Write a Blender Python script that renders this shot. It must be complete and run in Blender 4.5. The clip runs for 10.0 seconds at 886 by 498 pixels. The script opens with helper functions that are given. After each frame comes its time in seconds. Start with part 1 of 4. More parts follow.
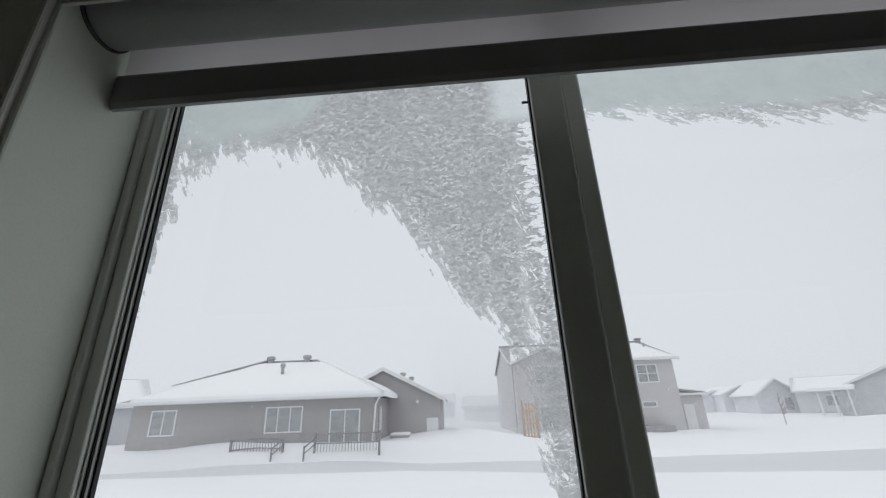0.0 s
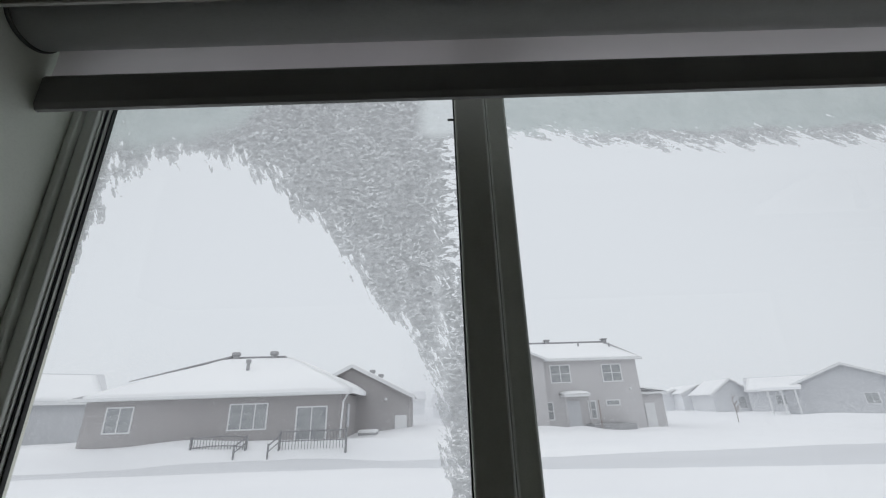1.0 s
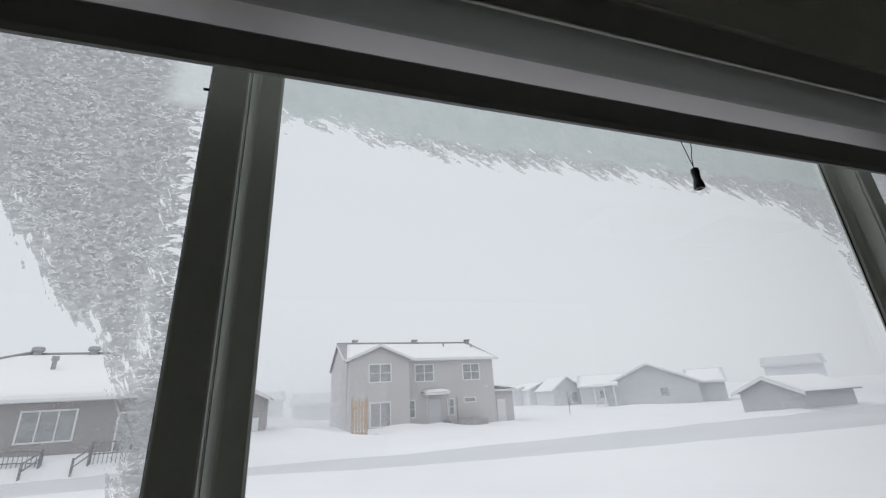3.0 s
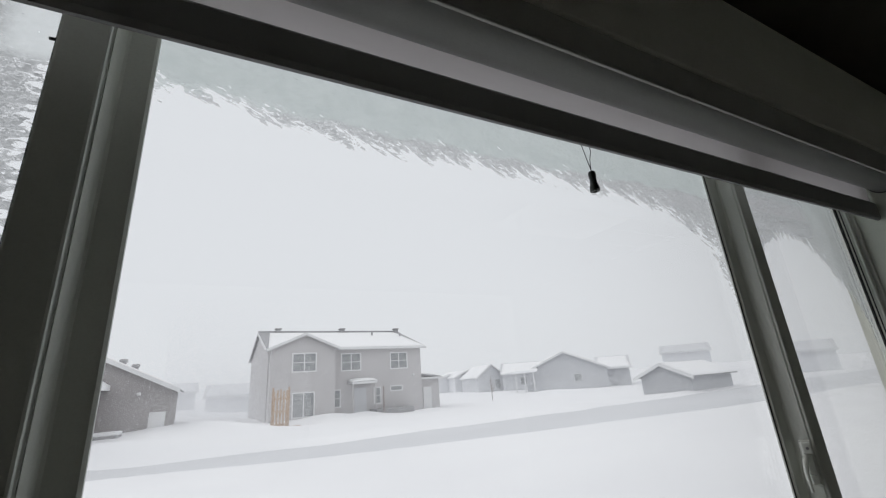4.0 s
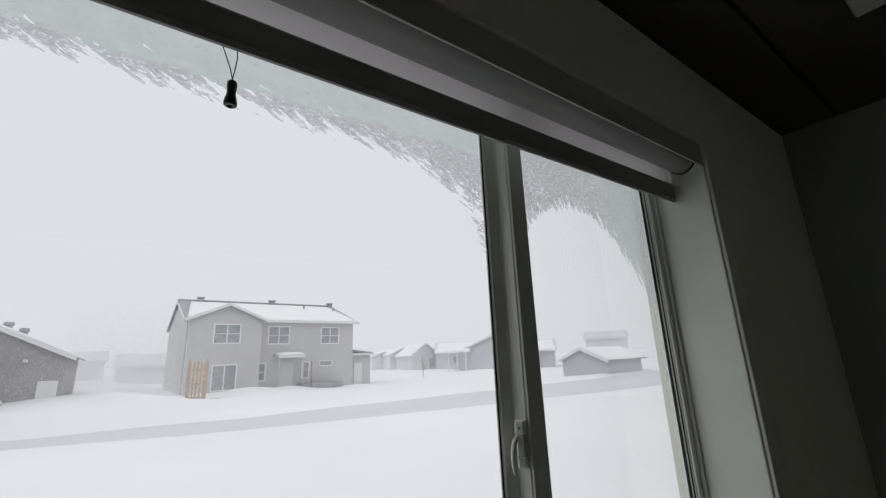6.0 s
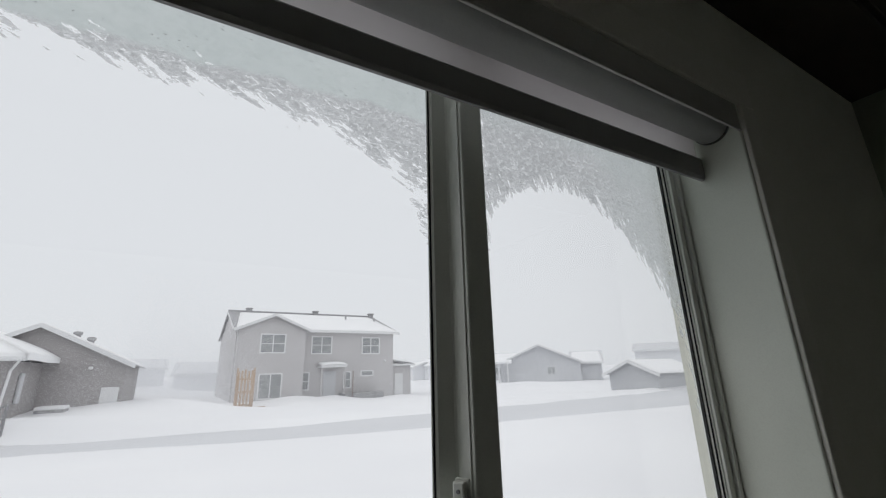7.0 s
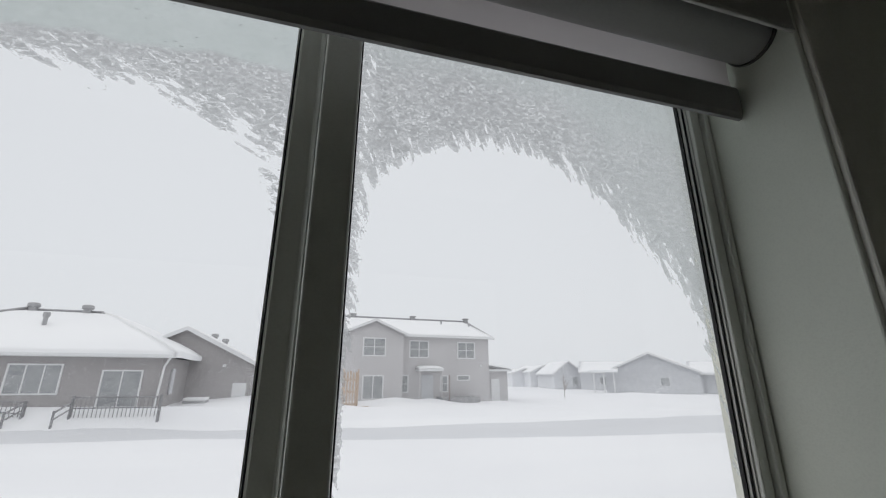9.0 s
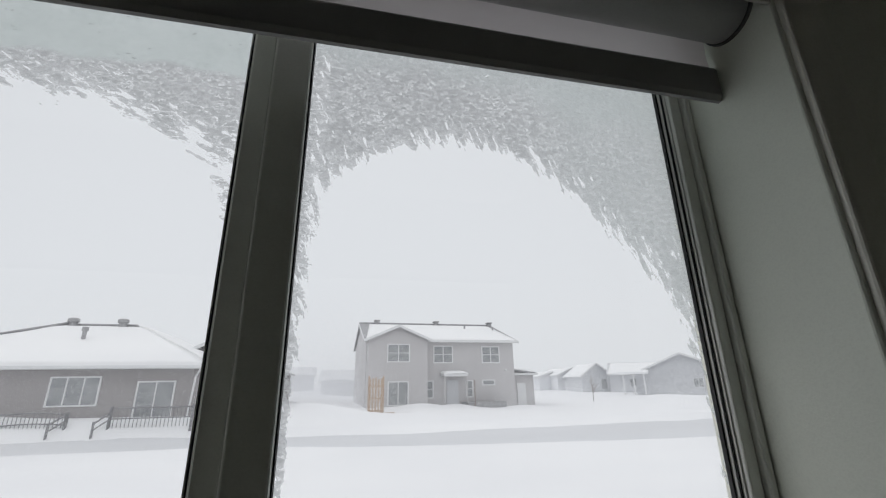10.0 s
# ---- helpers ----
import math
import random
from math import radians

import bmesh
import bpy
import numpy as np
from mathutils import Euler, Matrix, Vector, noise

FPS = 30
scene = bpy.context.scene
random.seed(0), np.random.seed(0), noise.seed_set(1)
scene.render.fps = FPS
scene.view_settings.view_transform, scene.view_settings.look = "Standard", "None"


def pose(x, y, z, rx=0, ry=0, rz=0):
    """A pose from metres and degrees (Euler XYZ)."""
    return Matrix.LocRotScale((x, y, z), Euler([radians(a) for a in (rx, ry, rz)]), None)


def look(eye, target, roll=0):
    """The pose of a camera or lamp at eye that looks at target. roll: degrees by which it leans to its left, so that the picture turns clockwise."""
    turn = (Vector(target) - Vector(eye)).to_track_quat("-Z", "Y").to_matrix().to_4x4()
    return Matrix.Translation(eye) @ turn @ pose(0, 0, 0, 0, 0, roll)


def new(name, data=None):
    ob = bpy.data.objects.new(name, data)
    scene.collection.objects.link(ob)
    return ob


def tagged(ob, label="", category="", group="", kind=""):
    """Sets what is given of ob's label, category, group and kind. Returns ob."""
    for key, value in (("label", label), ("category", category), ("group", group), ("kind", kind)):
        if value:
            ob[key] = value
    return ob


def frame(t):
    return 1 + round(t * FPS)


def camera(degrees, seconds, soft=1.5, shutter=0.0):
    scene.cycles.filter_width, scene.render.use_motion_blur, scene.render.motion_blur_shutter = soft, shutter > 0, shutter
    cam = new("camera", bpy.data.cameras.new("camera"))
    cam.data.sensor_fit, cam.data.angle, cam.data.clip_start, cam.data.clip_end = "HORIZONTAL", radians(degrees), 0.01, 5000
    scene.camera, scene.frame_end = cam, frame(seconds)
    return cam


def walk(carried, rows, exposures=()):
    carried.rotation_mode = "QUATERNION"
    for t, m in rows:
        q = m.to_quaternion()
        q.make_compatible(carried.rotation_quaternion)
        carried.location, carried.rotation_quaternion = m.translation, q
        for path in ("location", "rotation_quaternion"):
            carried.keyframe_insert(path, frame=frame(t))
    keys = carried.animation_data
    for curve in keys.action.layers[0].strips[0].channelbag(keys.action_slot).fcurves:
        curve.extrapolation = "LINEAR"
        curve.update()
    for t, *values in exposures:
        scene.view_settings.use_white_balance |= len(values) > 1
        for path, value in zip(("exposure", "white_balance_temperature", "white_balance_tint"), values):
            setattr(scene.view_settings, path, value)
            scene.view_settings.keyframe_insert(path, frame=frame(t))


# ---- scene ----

cam = camera(93.9, 10.0, soft=1.2)
PATH = [
    (0, (0.43, -0.492, 1.542), (0.318, 1.37, 2.263), -2.2),
    (0.5, (0.465, -0.541, 1.546), (0.369, 1.331, 2.245), -1.8),
    (1, (0.501, -0.525, 1.541), (0.512, 1.346, 2.248), -2.0),
    (1.5, (0.543, -0.516, 1.55), (0.698, 1.348, 2.258), -2.7),
    (2, (0.58, -0.516, 1.549), (0.875, 1.333, 2.252), -3.1),
    (2.5, (0.621, -0.51, 1.548), (1.059, 1.313, 2.243), -3.1),
    (4, (0.71, -0.513, 1.557), (1.597, 1.173, 2.166), -4.1),
    (4.5, (0.726, -0.552, 1.547), (1.759, 1.067, 2.106), -4.4),
    (5, (0.817, -0.588, 1.527), (1.94, 0.985, 2.042), -3.4),
    (5.5, (0.998, -0.634, 1.515), (2.147, 0.928, 2.004), -2.3),
    (7, (1.418, -0.533, 1.535), (2.368, 1.137, 2.089), -1.6),
    (7.5, (1.551, -0.525, 1.547), (2.394, 1.202, 2.103), -1.1),
    (8, (1.607, -0.462, 1.54), (2.38, 1.297, 2.096), -1.0),
    (8.5, (1.679, -0.457, 1.552), (2.343, 1.341, 2.123), -0.4),
    (9, (1.757, -0.477, 1.556), (2.282, 1.363, 2.138), 0.2),
    (9.5, (1.805, -0.48, 1.554), (2.245, 1.379, 2.146), -0.0),
    (10, (1.836, -0.477, 1.557), (2.259, 1.382, 2.161), -0.9),
]
walk(cam, [(t, look(eye, at, roll)) for t, eye, at, roll in PATH], exposures=[(0, 0.0, 6480, 12), (2.5, 0.0, 6480, 12), (4.0, 0.03, 6650, 13), (10, 0.03, 6650, 13)])

# ---- world and sun: a whiteout sky ----
world = bpy.data.worlds.new("world")
scene.world = world
world.use_nodes = True
wn, wl = world.node_tree.nodes, world.node_tree.links
wn.clear()
w_out = wn.new("ShaderNodeOutputWorld")
w_bg = wn.new("ShaderNodeBackground")
w_sky = wn.new("ShaderNodeTexSky")
w_sky.sky_type, w_sky.sun_disc = "NISHITA", False
w_sky.sun_elevation, w_sky.sun_rotation = radians(38), radians(150)
w_sky.dust_density = 6.0
w_dim = wn.new("ShaderNodeMix")
w_dim.data_type, w_dim.blend_type = "RGBA", "MULTIPLY"
w_dim.inputs["Factor"].default_value = 1.0
w_dim.inputs["B"].default_value = (0.08, 0.08, 0.08, 1)
w_mix = wn.new("ShaderNodeMix")
w_mix.data_type = "RGBA"
w_mix.inputs["Factor"].default_value = 0.95
w_mix.inputs["B"].default_value = (0.765, 0.812, 0.850, 1)
wl.new(w_sky.outputs["Color"], w_dim.inputs["A"])
wl.new(w_dim.outputs["Result"], w_mix.inputs["A"])
wl.new(w_mix.outputs["Result"], w_bg.inputs["Color"])
w_bg.inputs["Strength"].default_value = 1.0
wl.new(w_bg.outputs["Background"], w_out.inputs["Surface"])

sun_data = bpy.data.lights.new("sun", "SUN")
sun_data.energy, sun_data.angle, sun_data.color = 0.5, radians(40), (1.0, 0.98, 0.95)
sun = new("sun", sun_data)
sun.matrix_world = look((0, 0, 20), (12, -4, 0))


# ---- materials ----
def material(name):
    m = bpy.data.materials.new(name)
    m.use_nodes = True
    nt = m.node_tree
    return m, nt, nt.nodes["Principled BSDF"], nt.nodes["Material Output"]


def link(nt, a, b):
    nt.links.new(a, b)


def coords(nt, scale=(1, 1, 1)):
    tc = nt.nodes.new("ShaderNodeTexCoord")
    mp = nt.nodes.new("ShaderNodeMapping")
    mp.inputs["Scale"].default_value = scale
    link(nt, tc.outputs["Object"], mp.inputs["Vector"])
    return mp.outputs["Vector"]


def noise_tex(nt, vec, scale, detail=4.0, rough=0.55, distortion=0.0):
    n = nt.nodes.new("ShaderNodeTexNoise")
    n.inputs["Scale"].default_value = scale
    n.inputs["Detail"].default_value = detail
    n.inputs["Roughness"].default_value = rough
    n.inputs["Distortion"].default_value = distortion
    link(nt, vec, n.inputs["Vector"])
    return n.outputs["Fac"]


def remap(nt, fac, a, b, c=0.0, d=1.0, smooth=False):
    r = nt.nodes.new("ShaderNodeMapRange")
    if smooth:
        r.interpolation_type = "SMOOTHSTEP"
    for key, v in (("From Min", a), ("From Max", b), ("To Min", c), ("To Max", d)):
        r.inputs[key].default_value = v
    link(nt, fac, r.inputs["Value"])
    return r.outputs["Result"]


def blend(nt, fac, a, b):
    mx = nt.nodes.new("ShaderNodeMix")
    mx.data_type = "RGBA"
    for key, v in (("A", a), ("B", b)):
        if isinstance(v, tuple):
            mx.inputs[key].default_value = (*v, 1)
        else:
            link(nt, v, mx.inputs[key])
    link(nt, fac, mx.inputs["Factor"])
    return mx.outputs["Result"]


def bump(nt, fac, strength, distance, bsdf):
    b = nt.nodes.new("ShaderNodeBump")
    b.inputs["Strength"].default_value = strength
    b.inputs["Distance"].default_value = distance
    link(nt, fac, b.inputs["Height"])
    link(nt, b.outputs["Normal"], bsdf.inputs["Normal"])


def surface(name, a, b, scale, rough=0.6, fine=200.0, relief=0.0005, stretch=(1, 1, 1), metallic=0.0):
    """Two tones over a broad noise, with a fine grain in relief."""
    m, nt, p, _ = material(name)
    v = coords(nt, stretch)
    broad = noise_tex(nt, v, scale, 5)
    grain = noise_tex(nt, v, fine, 3)
    tone = blend(nt, remap(nt, broad, 0.3, 0.7), a, b)
    low = tuple(c * 0.9 for c in b)
    tone = blend(nt, remap(nt, grain, 0.45, 0.8, 0, 0.5), tone, low)
    link(nt, tone, p.inputs["Base Color"])
    p.inputs["Metallic"].default_value = metallic
    link(nt, remap(nt, broad, 0.2, 0.8, rough - 0.08, rough + 0.08), p.inputs["Roughness"])
    bump(nt, grain, 0.4, relief, p)
    return m


M_RETURN = surface("painted_drywall", (0.76, 0.79, 0.71), (0.72, 0.75, 0.67), 6, 0.75, 350, 0.0006)
M_CASING = surface("painted_casing", (0.84, 0.83, 0.76), (0.79, 0.78, 0.71), 5, 0.45, 300, 0.0003)
M_WALL = surface("wall_paint", (0.82, 0.82, 0.74), (0.77, 0.77, 0.69), 3, 0.8, 260, 0.0008)
# near-black base colour carries the ceiling's deep shade
M_CEILING = surface("ceiling_shade_tone", (0.075, 0.07, 0.06), (0.055, 0.052, 0.046), 2, 0.8, 150, 0.001)
M_PANEL = surface("ceiling_panel_paint", (0.55, 0.55, 0.5), (0.5, 0.5, 0.46), 3, 0.7, 150, 0.0005)
M_FLOOR = surface("floor_carpet", (0.66, 0.62, 0.55), (0.60, 0.56, 0.50), 4, 0.95, 500, 0.003)
M_VINYL = surface("window_vinyl", (0.78, 0.80, 0.75), (0.73, 0.75, 0.70), 8, 0.38, 400, 0.0002)
M_GASKET = surface("rubber_gasket", (0.012, 0.012, 0.012), (0.02, 0.02, 0.02), 30, 0.6, 300, 0.0002)
M_CASSETTE = surface("blind_cassette", (0.50, 0.50, 0.47), (0.45, 0.45, 0.42), 10, 0.5, 400, 0.0002)
M_BRACKET = surface("bracket_plastic", (0.10, 0.10, 0.095), (0.13, 0.13, 0.12), 20, 0.5, 300, 0.0002)
# darker copy of the wall paint: the east wall's shade is in its colour
M_WALL_SHADED = surface("shaded_wall_paint", (0.40, 0.43, 0.36), (0.36, 0.39, 0.33), 3, 0.8, 260, 0.0008)
M_TASSEL = surface("tassel_plastic", (0.03, 0.035, 0.033), (0.045, 0.05, 0.047), 60, 0.35, 500, 0.0001)
M_CORD = surface("cord", (0.03, 0.03, 0.03), (0.05, 0.05, 0.05), 300, 0.9, 900, 0.0002)
M_TRIM = surface("white_trim", (0.80, 0.80, 0.80), (0.74, 0.75, 0.76), 2, 0.6, 30, 0.001)
# dark iron raised to grey: the haze before the railings is in this colour
M_IRON = surface("rail_iron", (0.20, 0.20, 0.205), (0.30, 0.30, 0.31), 4, 0.6, 60, 0.001)
M_CEDAR = surface("cedar", (0.58, 0.44, 0.33), (0.50, 0.38, 0.28), 3, 0.8, 40, 0.002, (6, 6, 1))
M_CEDAR_WET = surface("cedar_step", (0.50, 0.36, 0.27), (0.42, 0.31, 0.24), 3, 0.8, 40, 0.002, (1, 6, 6))
M_TWIG = surface("bark", (0.30, 0.26, 0.25), (0.36, 0.32, 0.30), 5, 0.9, 60, 0.003)
M_ROAD = surface("packed_snow", (0.66, 0.67, 0.69), (0.73, 0.74, 0.76), 0.35, 0.8, 6, 0.02, (0.35, 1, 1))


def snow(name, a, b):
    m, nt, p, _ = material(name)
    v = coords(nt)
    drift = noise_tex(nt, coords(nt, (0.5, 1.0, 1.0)), 0.35, 5)
    crumb = noise_tex(nt, v, 9, 5, 0.6)
    link(nt, blend(nt, remap(nt, drift, 0.35, 0.65), a, b), p.inputs["Base Color"])
    p.inputs["Roughness"].default_value = 0.85
    p.inputs["Subsurface Weight"].default_value = 0.0
    bump(nt, crumb, 0.35, 0.03, p)
    return m


M_SNOW = snow("snow", (0.86, 0.865, 0.88), (0.90, 0.905, 0.915))
M_SNOW_ROOF = snow("roof_snow", (0.87, 0.875, 0.885), (0.91, 0.915, 0.92))


def siding(name, a, b, course=0.15):
    """Lap siding: courses in relief, with blown snow caught on it in patches."""
    m, nt, p, _ = material(name)
    tc = nt.nodes.new("ShaderNodeTexCoord")
    sep = nt.nodes.new("ShaderNodeSeparateXYZ")
    link(nt, tc.outputs["Object"], sep.inputs["Vector"])
    mod = nt.nodes.new("ShaderNodeMath")
    mod.operation = "PINGPONG"
    mod.inputs[1].default_value = course
    link(nt, sep.outputs["Z"], mod.inputs[0])
    broad = noise_tex(nt, coords(nt, (0.4, 0.4, 0.8)), 1.2, 6)
    flecks = noise_tex(nt, coords(nt), 5.0, 6, 0.7)
    tone = blend(nt, remap(nt, broad, 0.3, 0.7), a, b)
    tone = blend(nt, remap(nt, flecks, 0.66, 0.76, 0, 0.5), tone, (0.82, 0.83, 0.85))
    link(nt, tone, p.inputs["Base Color"])
    p.inputs["Roughness"].default_value = 0.8
    bump(nt, mod.outputs["Value"], 0.5, 0.02, p)
    return m


# wall tones lifted towards the sky: storm haze put into the colour
M_SIDE_TAN = siding("siding_taupe", (0.41, 0.39, 0.39), (0.365, 0.35, 0.35))
M_SIDE_GREY = siding("siding_grey", (0.585, 0.575, 0.58), (0.545, 0.535, 0.54))
M_SIDE_PALE = siding("siding_haze_grey", (0.64, 0.65, 0.67), (0.60, 0.61, 0.63))
M_SIDE_MID = siding("siding_haze_mid", (0.57, 0.58, 0.60), (0.53, 0.54, 0.56))
M_SIDE_HAZE = siding("siding_haze_white", (0.79, 0.80, 0.82), (0.75, 0.76, 0.78))
# shingle and vent greys are lightened too, as haze over the roofs
M_SHINGLE = surface("hazed_shingle", (0.34, 0.34, 0.35), (0.44, 0.44, 0.46), 1.5, 0.9, 25, 0.004)
M_SHINGLE_PALE = surface("snowy_hazed_shingle", (0.60, 0.61, 0.63), (0.70, 0.71, 0.73), 1.0, 0.9, 25, 0.004)
M_VENT = surface("vent_metal", (0.33, 0.33, 0.34), (0.42, 0.42, 0.43), 6, 0.6, 40, 0.002)

# house glazing: glossy pane, haze and reflected sky put into its pale grey
m, nt, p, _ = material("house_pane")
shade = noise_tex(nt, coords(nt, (1, 1, 3)), 1.3, 3)
link(nt, blend(nt, remap(nt, shade, 0.35, 0.65), (0.30, 0.315, 0.325), (0.42, 0.43, 0.44)), p.inputs["Base Color"])
p.inputs["Roughness"].default_value = 0.15
M_PANE = m

# clear window glass
m, nt, p, out = material("window_glass")
nt.nodes.remove(p)
tr, gl, mx = (nt.nodes.new(k) for k in ("ShaderNodeBsdfTransparent", "ShaderNodeBsdfGlossy", "ShaderNodeMixShader"))
tr.inputs["Color"].default_value = (0.986, 0.99, 0.989, 1)
gl.inputs["Roughness"].default_value = 0.02
fr = nt.nodes.new("ShaderNodeLayerWeight")
fr.inputs["Blend"].default_value = 0.5
pw = nt.nodes.new("ShaderNodeMath")
pw.operation = "POWER"
pw.inputs[1].default_value = 3.2
link(nt, fr.outputs["Facing"], pw.inputs[0])
link(nt, remap(nt, pw.outputs["Value"], 0, 1, 0.02, 0.8), mx.inputs["Fac"])
link(nt, tr.outputs["BSDF"], mx.inputs[1])
link(nt, gl.outputs["BSDF"], mx.inputs[2])
link(nt, mx.outputs["Shader"], out.inputs["Surface"])
M_GLASS = m


def backlit(name, col_a, col_b, scale, front, through_share, stretch=(1, 1, 1), fine=600.0):
    """Cloth that lets some daylight through."""
    m, nt, p, out = material(name)
    v = coords(nt, stretch)
    tone = blend(nt, remap(nt, noise_tex(nt, v, scale, 4), 0.3, 0.7), col_a, col_b)
    weave = noise_tex(nt, coords(nt, (1, 1, 1)), fine, 2)
    link(nt, tone, p.inputs["Base Color"])
    p.inputs["Roughness"].default_value = front
    bump(nt, weave, 0.3, 0.0004, p)
    tl = nt.nodes.new("ShaderNodeBsdfTranslucent")
    link(nt, tone, tl.inputs["Color"])
    ms = nt.nodes.new("ShaderNodeMixShader")
    ms.inputs["Fac"].default_value = through_share
    link(nt, p.outputs["BSDF"], ms.inputs[1])
    link(nt, tl.outputs["BSDF"], ms.inputs[2])
    link(nt, ms.outputs["Shader"], out.inputs["Surface"])
    return m


M_FLAKE = backlit("snow_grain", (0.93, 0.935, 0.95), (0.96, 0.965, 0.975), 3, 0.9, 0.5)
M_FABRIC = backlit("blind_fabric", (0.68, 0.62, 0.63), (0.72, 0.66, 0.67), 12, 0.85, 0.6, (0.3, 1, 1))
M_ROLL = surface("blind_roll", (0.56, 0.57, 0.57), (0.52, 0.53, 0.53), 10, 0.55, 500, 0.0003, (0.3, 1, 1))
M_HEM = surface("hem_bar_cloth", (0.29, 0.29, 0.283), (0.26, 0.26, 0.253), 12, 0.8, 700, 0.0003)


def calc(nt, op, a, b=None, c=None):
    n = nt.nodes.new("ShaderNodeMath")
    n.operation = op
    for k, v in enumerate((a, b, c)):
        if v is None:
            continue
        if isinstance(v, (int, float)):
            n.inputs[k].default_value = v
        else:
            link(nt, v, n.inputs[k])
    return n.outputs["Value"]


def crust(name):
    """Frozen snow on the outside of the panes: grey scales with bright chinks between them and a torn lower rim, and a smooth film of ice above."""
    m, nt, p, out = material(name)
    nt.nodes.remove(p)

    def field(key, kind="Fac"):
        at = nt.nodes.new("ShaderNodeAttribute")
        at.attribute_name = key
        return at.outputs[kind]

    def along(scale):
        mp = nt.nodes.new("ShaderNodeMapping")
        mp.inputs["Scale"].default_value = scale
        link(nt, field("flow", "Vector"), mp.inputs["Vector"])
        return mp.outputs["Vector"]

    reach, crusty, comb, pale = field("reach"), field("crusty"), field("comb"), field("pale")
    # the torn rim: strokes along the wind's way, finer tears, crumbs
    strokes = noise_tex(nt, along((15, 78, 1)), 1.0, 3, 0.5)
    tears = noise_tex(nt, along((55, 170, 1)), 1.0, 3, 0.55)
    crumbs = noise_tex(nt, coords(nt), 330, 3, 0.6)
    torn = calc(nt, "MULTIPLY", calc(nt, "SUBTRACT", strokes, 0.5), 0.095)
    torn = calc(nt, "MULTIPLY_ADD", calc(nt, "SUBTRACT", tears, 0.5), 0.050, torn)
    torn = calc(nt, "MULTIPLY", torn, field("torn"))
    torn = calc(nt, "MULTIPLY_ADD", calc(nt, "SUBTRACT", crumbs, 0.5), 0.014, torn)
    edge = calc(nt, "ADD", reach, torn)
    body = remap(nt, edge, 0.0, 0.0014)
    # tears that open behind the rim and close farther in
    slit = calc(nt, "SUBTRACT", noise_tex(nt, along((42, 150, 1)), 1.0, 4, 0.6, 0.3), calc(nt, "MULTIPLY", edge, 3.6))
    body = calc(nt, "MULTIPLY", body, remap(nt, slit, 0.53, 0.565, 1.0, 0.0))
    # chinks between the scales, short and wriggling
    scales = noise_tex(nt, coords(nt, (0.75, 1.0, 1.4)), 240, 2, 0.5, 0.8)
    chink = remap(nt, calc(nt, "ABSOLUTE", calc(nt, "SUBTRACT", scales, 0.5)), 0.018, 0.062, 1.0, 0.0)
    gate = remap(nt, noise_tex(nt, coords(nt, (0.8, 1, 1.3)), 165, 2, 0.5), 0.41, 0.52)
    patch = remap(nt, noise_tex(nt, coords(nt), 22, 3), 0.35, 0.65, 0.55, 1.0)
    open_ = calc(nt, "MULTIPLY", calc(nt, "MULTIPLY", chink, gate), calc(nt, "MULTIPLY", patch, crusty))
    # a comb of larger gaps beside the stile
    teeth = noise_tex(nt, coords(nt, (0.45, 1, 1.0)), 170, 3, 0.5, 0.8)
    bare = calc(nt, "ADD", teeth, calc(nt, "MULTIPLY", comb, 0.31))
    body = calc(nt, "MULTIPLY", body, remap(nt, bare, 0.75, 0.79, 1.0, 0.0))
    # tone: grey scales, paler and smoother film
    grain = noise_tex(nt, coords(nt, (0.9, 1, 1.3)), 360, 3, 0.6)
    broad = noise_tex(nt, coords(nt, (1.2, 1, 1)), 14, 4)
    blots = noise_tex(nt, coords(nt, (1, 1, 1.4)), 55, 3, 0.55)
    lump = blend(nt, remap(nt, scales, 0.32, 0.68), (0.34, 0.345, 0.35), (0.66, 0.665, 0.67))
    lump = blend(nt, remap(nt, grain, 0.42, 0.62, 0, 0.6), lump, (0.40, 0.405, 0.41))
    lump = blend(nt, remap(nt, tears, 0.35, 0.65, 0, 0.16), lump, (0.34, 0.345, 0.35))
    lump = blend(nt, pale, lump, (0.70, 0.715, 0.715))
    sheet = blend(nt, remap(nt, broad, 0.3, 0.7), (0.65, 0.70, 0.688), (0.72, 0.765, 0.752))
    sheet = blend(nt, remap(nt, blots, 0.4, 0.7, 0, 0.45), sheet, (0.58, 0.635, 0.62))
    specks = calc(nt, "MULTIPLY", remap(nt, noise_tex(nt, coords(nt, (0.7, 1, 1.8)), 210, 2, 0.5), 0.69, 0.72), remap(nt, noise_tex(nt, coords(nt, (0.5, 1, 2.5)), 26, 2), 0.52, 0.6))
    sheet = blend(nt, calc(nt, "MULTIPLY", specks, 0.75), sheet, (0.16, 0.175, 0.175))
    tone = blend(nt, crusty, sheet, lump)
    # thin and pale at the rim
    tl = nt.nodes.new("ShaderNodeBsdfTranslucent")
    link(nt, tone, tl.inputs["Color"])
    df = nt.nodes.new("ShaderNodeBsdfDiffuse")
    df.inputs["Color"].default_value = (0.8, 0.82, 0.83, 1)
    solid = nt.nodes.new("ShaderNodeMixShader")
    solid.inputs["Fac"].default_value = 0.10
    link(nt, tl.outputs["BSDF"], solid.inputs[1])
    link(nt, df.outputs["BSDF"], solid.inputs[2])
    clear = nt.nodes.new("ShaderNodeBsdfTransparent")
    cover = calc(nt, "MULTIPLY", body, calc(nt, "SUBTRACT", 0.95, calc(nt, "MULTIPLY", open_, 0.80)))
    cover = calc(nt, "MULTIPLY", cover, remap(nt, edge, 0.0, 0.02, 0.72, 1.0))
